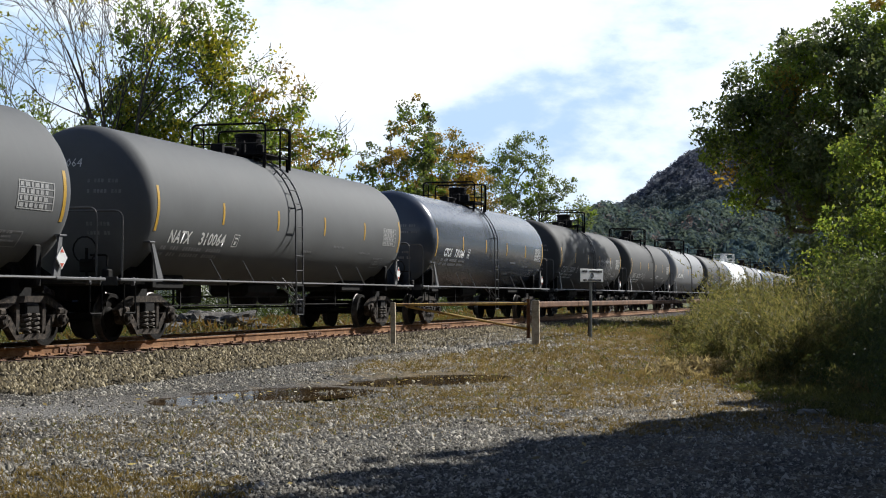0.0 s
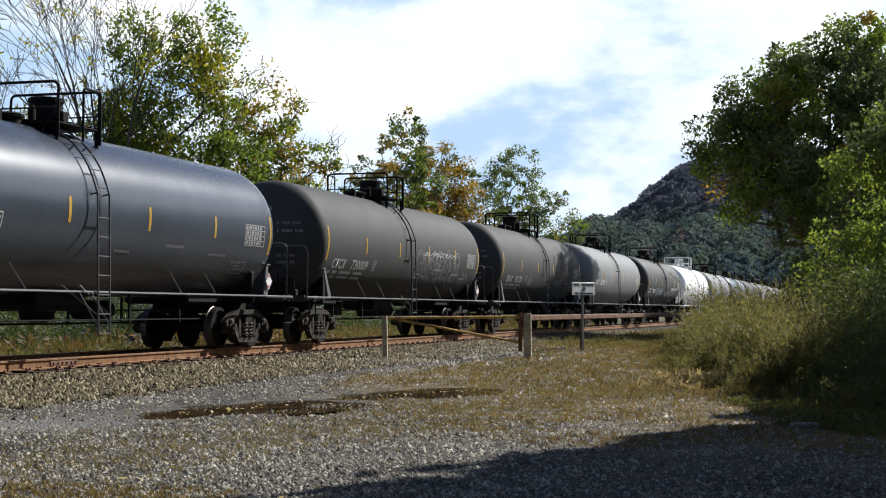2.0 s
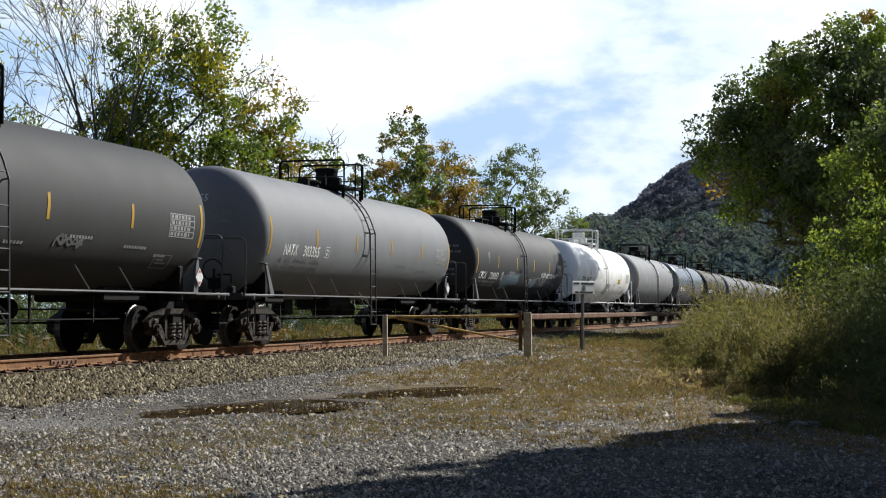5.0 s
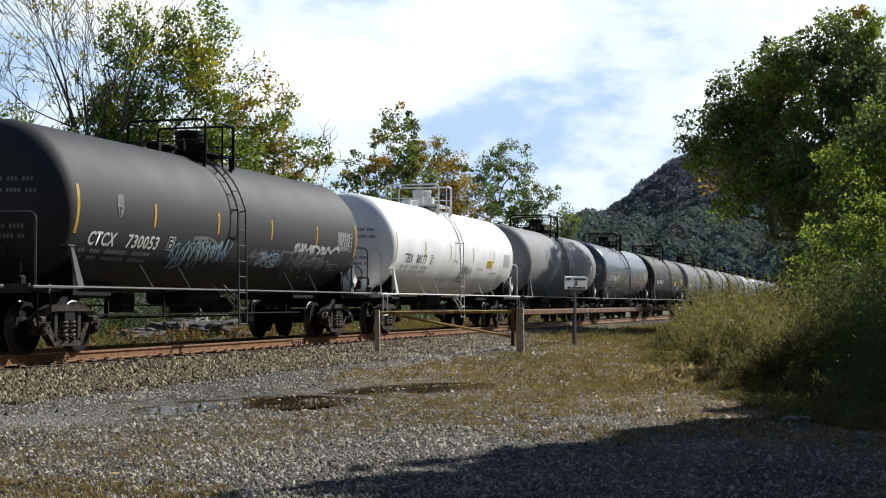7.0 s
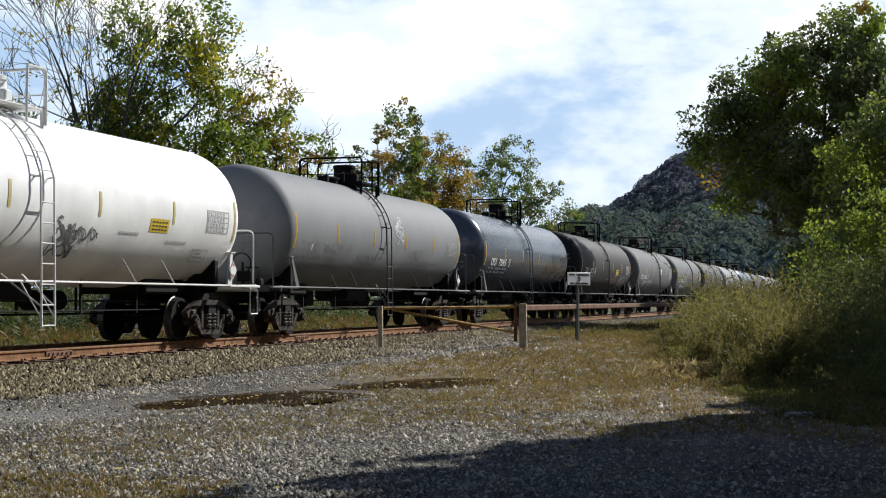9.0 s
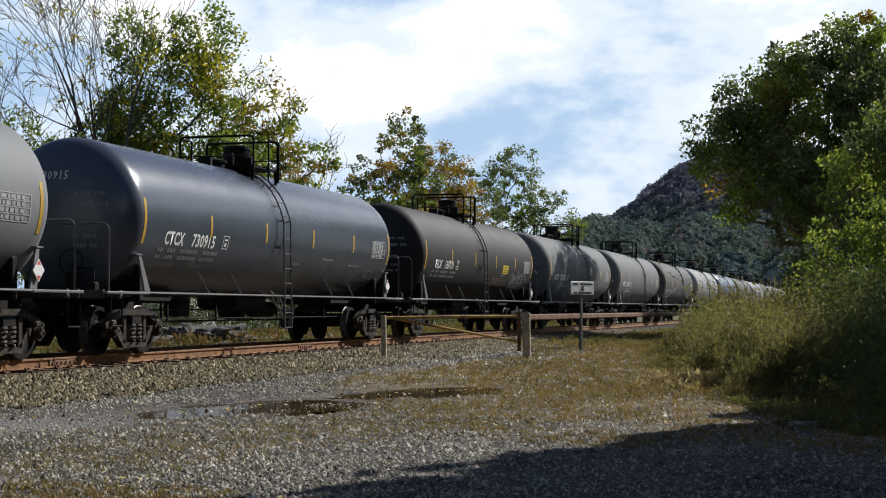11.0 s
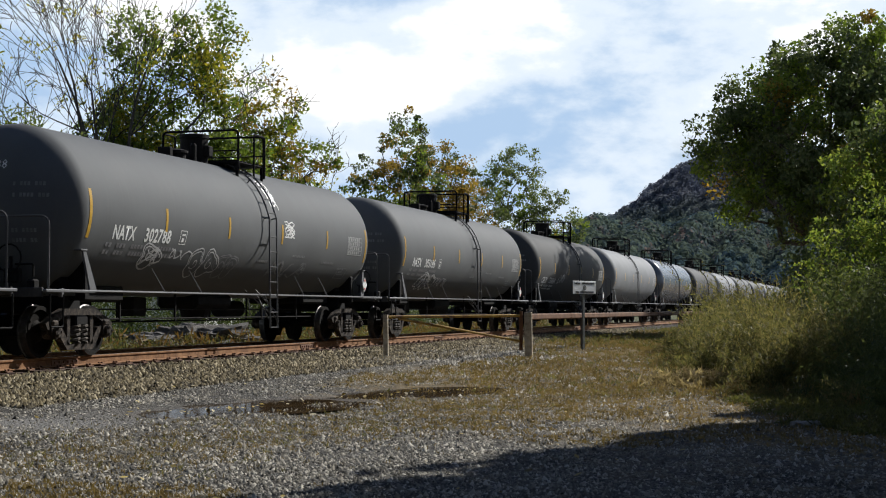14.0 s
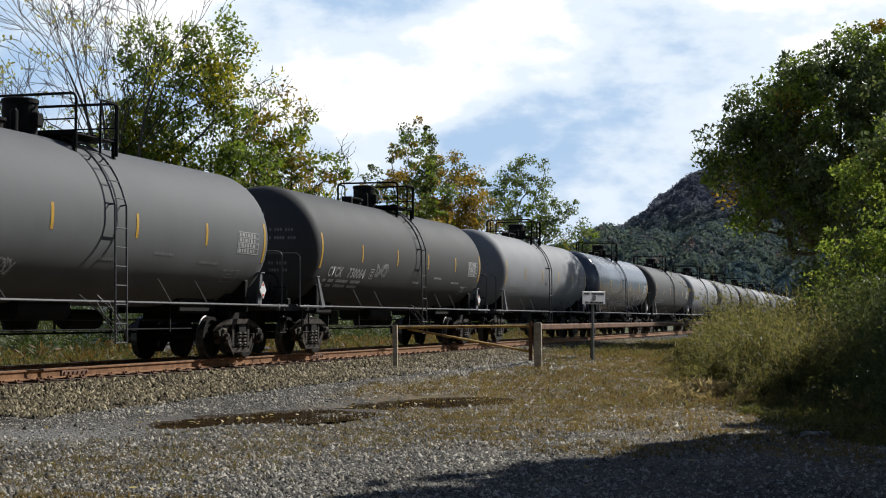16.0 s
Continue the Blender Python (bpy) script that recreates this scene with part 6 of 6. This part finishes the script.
def gravel_heap():
    """A heap of grey rubble beyond the track."""
    bm = bmesh.new()
    bmesh.ops.create_icosphere(bm, subdivisions=5, radius=1.0)
    for v in bm.verts:
        n = noise.noise(v.co * 1.7) * 0.42 + noise.noise(v.co * 5.0) * 0.26 + noise.noise(v.co * 11.0) * 0.16 + noise.noise(v.co * 23.0) * 0.08
        v.co = Vector((v.co.x * 2.2, v.co.y * 2.6, max(v.co.z, -0.3) * 0.7)) * (1 + n)
    ob = mesh_object("mound", bm, speckle("grey_rubble", [(0.05, 0.045, 0.04), (0.11, 0.10, 0.088), (0.20, 0.185, 0.165)], 3.0, 0.9, bump=0.9, dist=0.05))
    ob.matrix_basis = pose(-22.5, 47.5, 0.1, 0, 0, 20)
    tagged(ob, "grey heap of rubble beyond the track", "heap")


gravel_heap()


def far_house():
    """A low pale building, seen in glimpses under the cars."""
    h = tagged(group_thing("house", -40.0, 84.0, 0), "low pale building with a row of windows behind the track", "house")
    wall = speckle("pale_siding", [(0.45, 0.45, 0.42), (0.6, 0.6, 0.57)], 2.0, 0.8)
    bm = bmesh.new()
    add_box(bm, -4, 4, -9, 9, -0.2, 2.9)
    part("wall", bm, wall, h)
    bm = bmesh.new()
    vs = [bm.verts.new(p) for p in ((-4.4, -9.4, 2.9), (4.4, -9.4, 2.9), (4.4, 9.4, 2.9), (-4.4, 9.4, 2.9), (0, -9.4, 4.3), (0, 9.4, 4.3))]
    for q in ((0, 1, 4), (1, 2, 5, 4), (2, 3, 5), (3, 0, 4, 5), (3, 2, 1, 0)):
        bm.faces.new([vs[i] for i in q])
    part("roof", bm, speckle("grey_shingle", [(0.07, 0.065, 0.06), (0.13, 0.12, 0.115)], 2.0, 0.9), h)
    dark = speckle("dark_pane", [(0.02, 0.022, 0.025), (0.03, 0.032, 0.035)], 2.0, 0.15)
    bm = bmesh.new()
    add_box(bm, 4.0, 4.03, -0.6, 0.6, 0.9, 2.0)
    first = part("window", bm, dark, h)
    first.matrix_basis = pose(0, -6, 0)
    for y in (-3, 0, 3, 6):
        share("window", first, h, pose(0, y, 0))


far_house()


# ---- the wooded hill ----
def ridge(theta):
    """Height of the ridge line by the bearing, in degrees left of the track."""
    return np.interp(theta, [-30, -8, 0, 3.2, 5.0, 7.0, 7.5, 7.9, 8.4, 8.7, 9.2, 9.8, 10.5, 11.4, 13, 15, 20, 32], [61, 76, 89, 97, 96, 86.5, 81, 76, 71, 63.5, 59, 53.5, 49.5, 43, 33, 24, 12, 6])


HILL_SCALE = 2.0


def hill_z(theta, r):
    """A wooded foothill, a shelf behind it, and the steep dark flank of the peak."""
    top = ridge(theta)
    foot = np.minimum(34 + 2 * np.sin(theta * 1.3), 0.69 * top)
    fold = 3.0 * np.sin(theta * 3.1 + r * 0.021) * smooth_step(400, 520, r) * (1 - smooth_step(600, 680, r))
    return foot * smooth_step(385, 660, r) ** 1.2 + (top - foot) * smooth_step(760, 940, r) + fold - 1.0


def crown_cloud(rng, mid, rad, per, size):
    """Tree crowns as domes of overlapping leaf masses that face outwards, uneven in height."""
    n = len(mid) * per
    c, r = np.repeat(mid, per, 0), np.repeat(rad, per)[:, None]
    out = rng.normal(size=(n, 3))
    out[:, 2] = np.abs(out[:, 2]) * 0.9 - 0.25
    out /= np.linalg.norm(out, axis=1)[:, None]
    p = c + out * r * rng.uniform(0.72, 1.12, (n, 1)) * np.array([1.0, 1.0, 1.15])
    face = out + rng.normal(size=(n, 3)) * 0.22
    face /= np.linalg.norm(face, axis=1)[:, None]
    side = np.cross(face, rng.normal(size=(n, 3)))
    side /= np.linalg.norm(side, axis=1)[:, None]
    rise = np.cross(face, side)
    w = r * size * rng.uniform(0.6, 1.1, (n, 1))
    v = np.stack([p - side * w, p - rise * w * 0.7, p + side * w * 0.8, p + rise * w], 1).reshape(-1, 3)
    return v, np.arange(n * 4).reshape(n, 4)


def build_hill():
    th, rr = np.meshgrid(np.linspace(-30, 32, 125), np.concatenate([np.linspace(380, 940, 57), np.linspace(960, 1400, 12)]))
    z = hill_z(th, np.minimum(rr, 940.0)) * np.where(rr > 940, 1 - (rr - 940) / 900, 1)
    a, rr, z = np.radians(th), rr * HILL_SCALE, z * HILL_SCALE
    n, m = th.shape
    idx = np.arange(n * m).reshape(n, m)
    f = np.stack([idx[:-1, :-1], idx[1:, :-1], idx[1:, 1:], idx[:-1, 1:]], -1).reshape(-1, 4)
    me = fast_mesh("hill", np.stack([-np.sin(a) * rr, np.cos(a) * rr, z], -1).reshape(-1, 3), f)
    # floor colours are lightened and blued, painted haze to match the canopy
    ground = speckle("hazed_forest_floor", [(0.12, 0.165, 0.16), (0.15, 0.20, 0.18)], 0.05, 0.95)
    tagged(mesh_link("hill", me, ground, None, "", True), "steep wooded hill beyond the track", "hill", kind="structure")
    # the canopy: rounded, uneven tree crowns that crowd together
    rng = np.random.default_rng(9)
    low, high = 5200, 4200
    V, F, at = [], [], 0
    for cnt, r0, r1, per, size in ((low, 450, 672, 44, 0.33), (high, 760, 944, 38, 0.33)):
        t, r = rng.uniform(1.2, 12.4, cnt), r0 + rng.uniform(0, 1, cnt) ** 0.85 * (r1 - r0)
        a, s = np.radians(t), rng.uniform(2.8, 6.4, cnt)
        mid = np.stack([-np.sin(a) * r * HILL_SCALE, np.cos(a) * r * HILL_SCALE, hill_z(t, r) * HILL_SCALE + s * rng.uniform(0.3, 1.1, cnt)], 1)
        v, f = crown_cloud(rng, mid, s, per, size)
        V.append(v)
        F.append(f + at)
        at += len(v)
    v, f = np.concatenate(V), np.concatenate(F)
    k = Nodes("hazed_autumn_forest")
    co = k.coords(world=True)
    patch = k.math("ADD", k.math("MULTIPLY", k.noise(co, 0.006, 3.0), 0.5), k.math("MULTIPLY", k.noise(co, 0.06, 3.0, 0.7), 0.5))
    # autumn tones, with distance haze painted in as a blue cast
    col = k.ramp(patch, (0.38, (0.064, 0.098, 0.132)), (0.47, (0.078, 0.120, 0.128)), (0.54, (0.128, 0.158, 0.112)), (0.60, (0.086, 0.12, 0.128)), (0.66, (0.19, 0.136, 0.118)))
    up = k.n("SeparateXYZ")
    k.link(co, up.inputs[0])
    # towards the peak the colour shifts to mauve, more haze painted in
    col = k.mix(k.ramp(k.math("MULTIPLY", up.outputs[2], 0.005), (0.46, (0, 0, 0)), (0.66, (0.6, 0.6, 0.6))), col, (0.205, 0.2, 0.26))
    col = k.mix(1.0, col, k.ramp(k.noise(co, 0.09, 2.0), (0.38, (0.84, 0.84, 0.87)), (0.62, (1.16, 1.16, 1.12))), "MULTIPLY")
    rand = k.n("NewGeometry").outputs["Random Per Island"]
    col = k.mix(1.0, col, k.ramp(rand, (0.0, (0.92, 0.92, 0.93)), (1.0, (1.08, 1.08, 1.07))), "MULTIPLY")
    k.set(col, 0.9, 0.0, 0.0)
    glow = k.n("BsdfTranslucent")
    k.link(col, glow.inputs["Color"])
    soft = k.n("VectorMath")
    soft.operation = "SCALE"
    k.link(k.n("NewGeometry").outputs["Normal"], soft.inputs[0])
    soft.inputs["Scale"].default_value = 0.8
    lifted = k.n("VectorMath")
    k.link(soft.outputs[0], lifted.inputs[0])
    lifted.inputs[1].default_value = (0.0, 0.1, 0.45)
    level = k.n("VectorMath")
    level.operation = "NORMALIZE"
    k.link(lifted.outputs[0], level.inputs[0])
    k.link(level.outputs[0], k.bsdf.inputs["Normal"])
    through_leaves = k.n("MixShader", Fac=0.45)
    k.link(k.bsdf.outputs[0], through_leaves.inputs[1])
    k.link(glow.outputs[0], through_leaves.inputs[2])
    k.link(through_leaves.outputs[0], k.nt.nodes["Material Output"].inputs["Surface"])
    tagged(mesh_link("woods", fast_mesh("woods", v, f), k.mat), "autumn woods over the hillside, with blue haze painted into their colour", "woods", kind="stuff")


build_hill()


# ---- motion ----
def run_at(t):
    """Metres that the slowly braking train has run."""
    return 13.74 * t - 0.0285 * t * t


def motions():
    times = list(range(17))
    for car, y in TRAIN:
        walk(car, [(t, pose(-D, y - run_at(t), RAIL)) for t in times])
    steps = [k / FPS for k in range(16 * FPS + 1)]
    for i, s in enumerate((-0.89, 0.89)):
        lead = SPIN[i][0]
        walk(lead, [(t, pose(0, s, 0.457, math.degrees(run_at(t) / 0.457))) for t in steps])
        for w in SPIN[i][1:]:
            w.rotation_mode = "QUATERNION"
            a = w.animation_data_create()
            a.action = lead.animation_data.action
            a.action_slot = lead.animation_data.action_slot


motions()
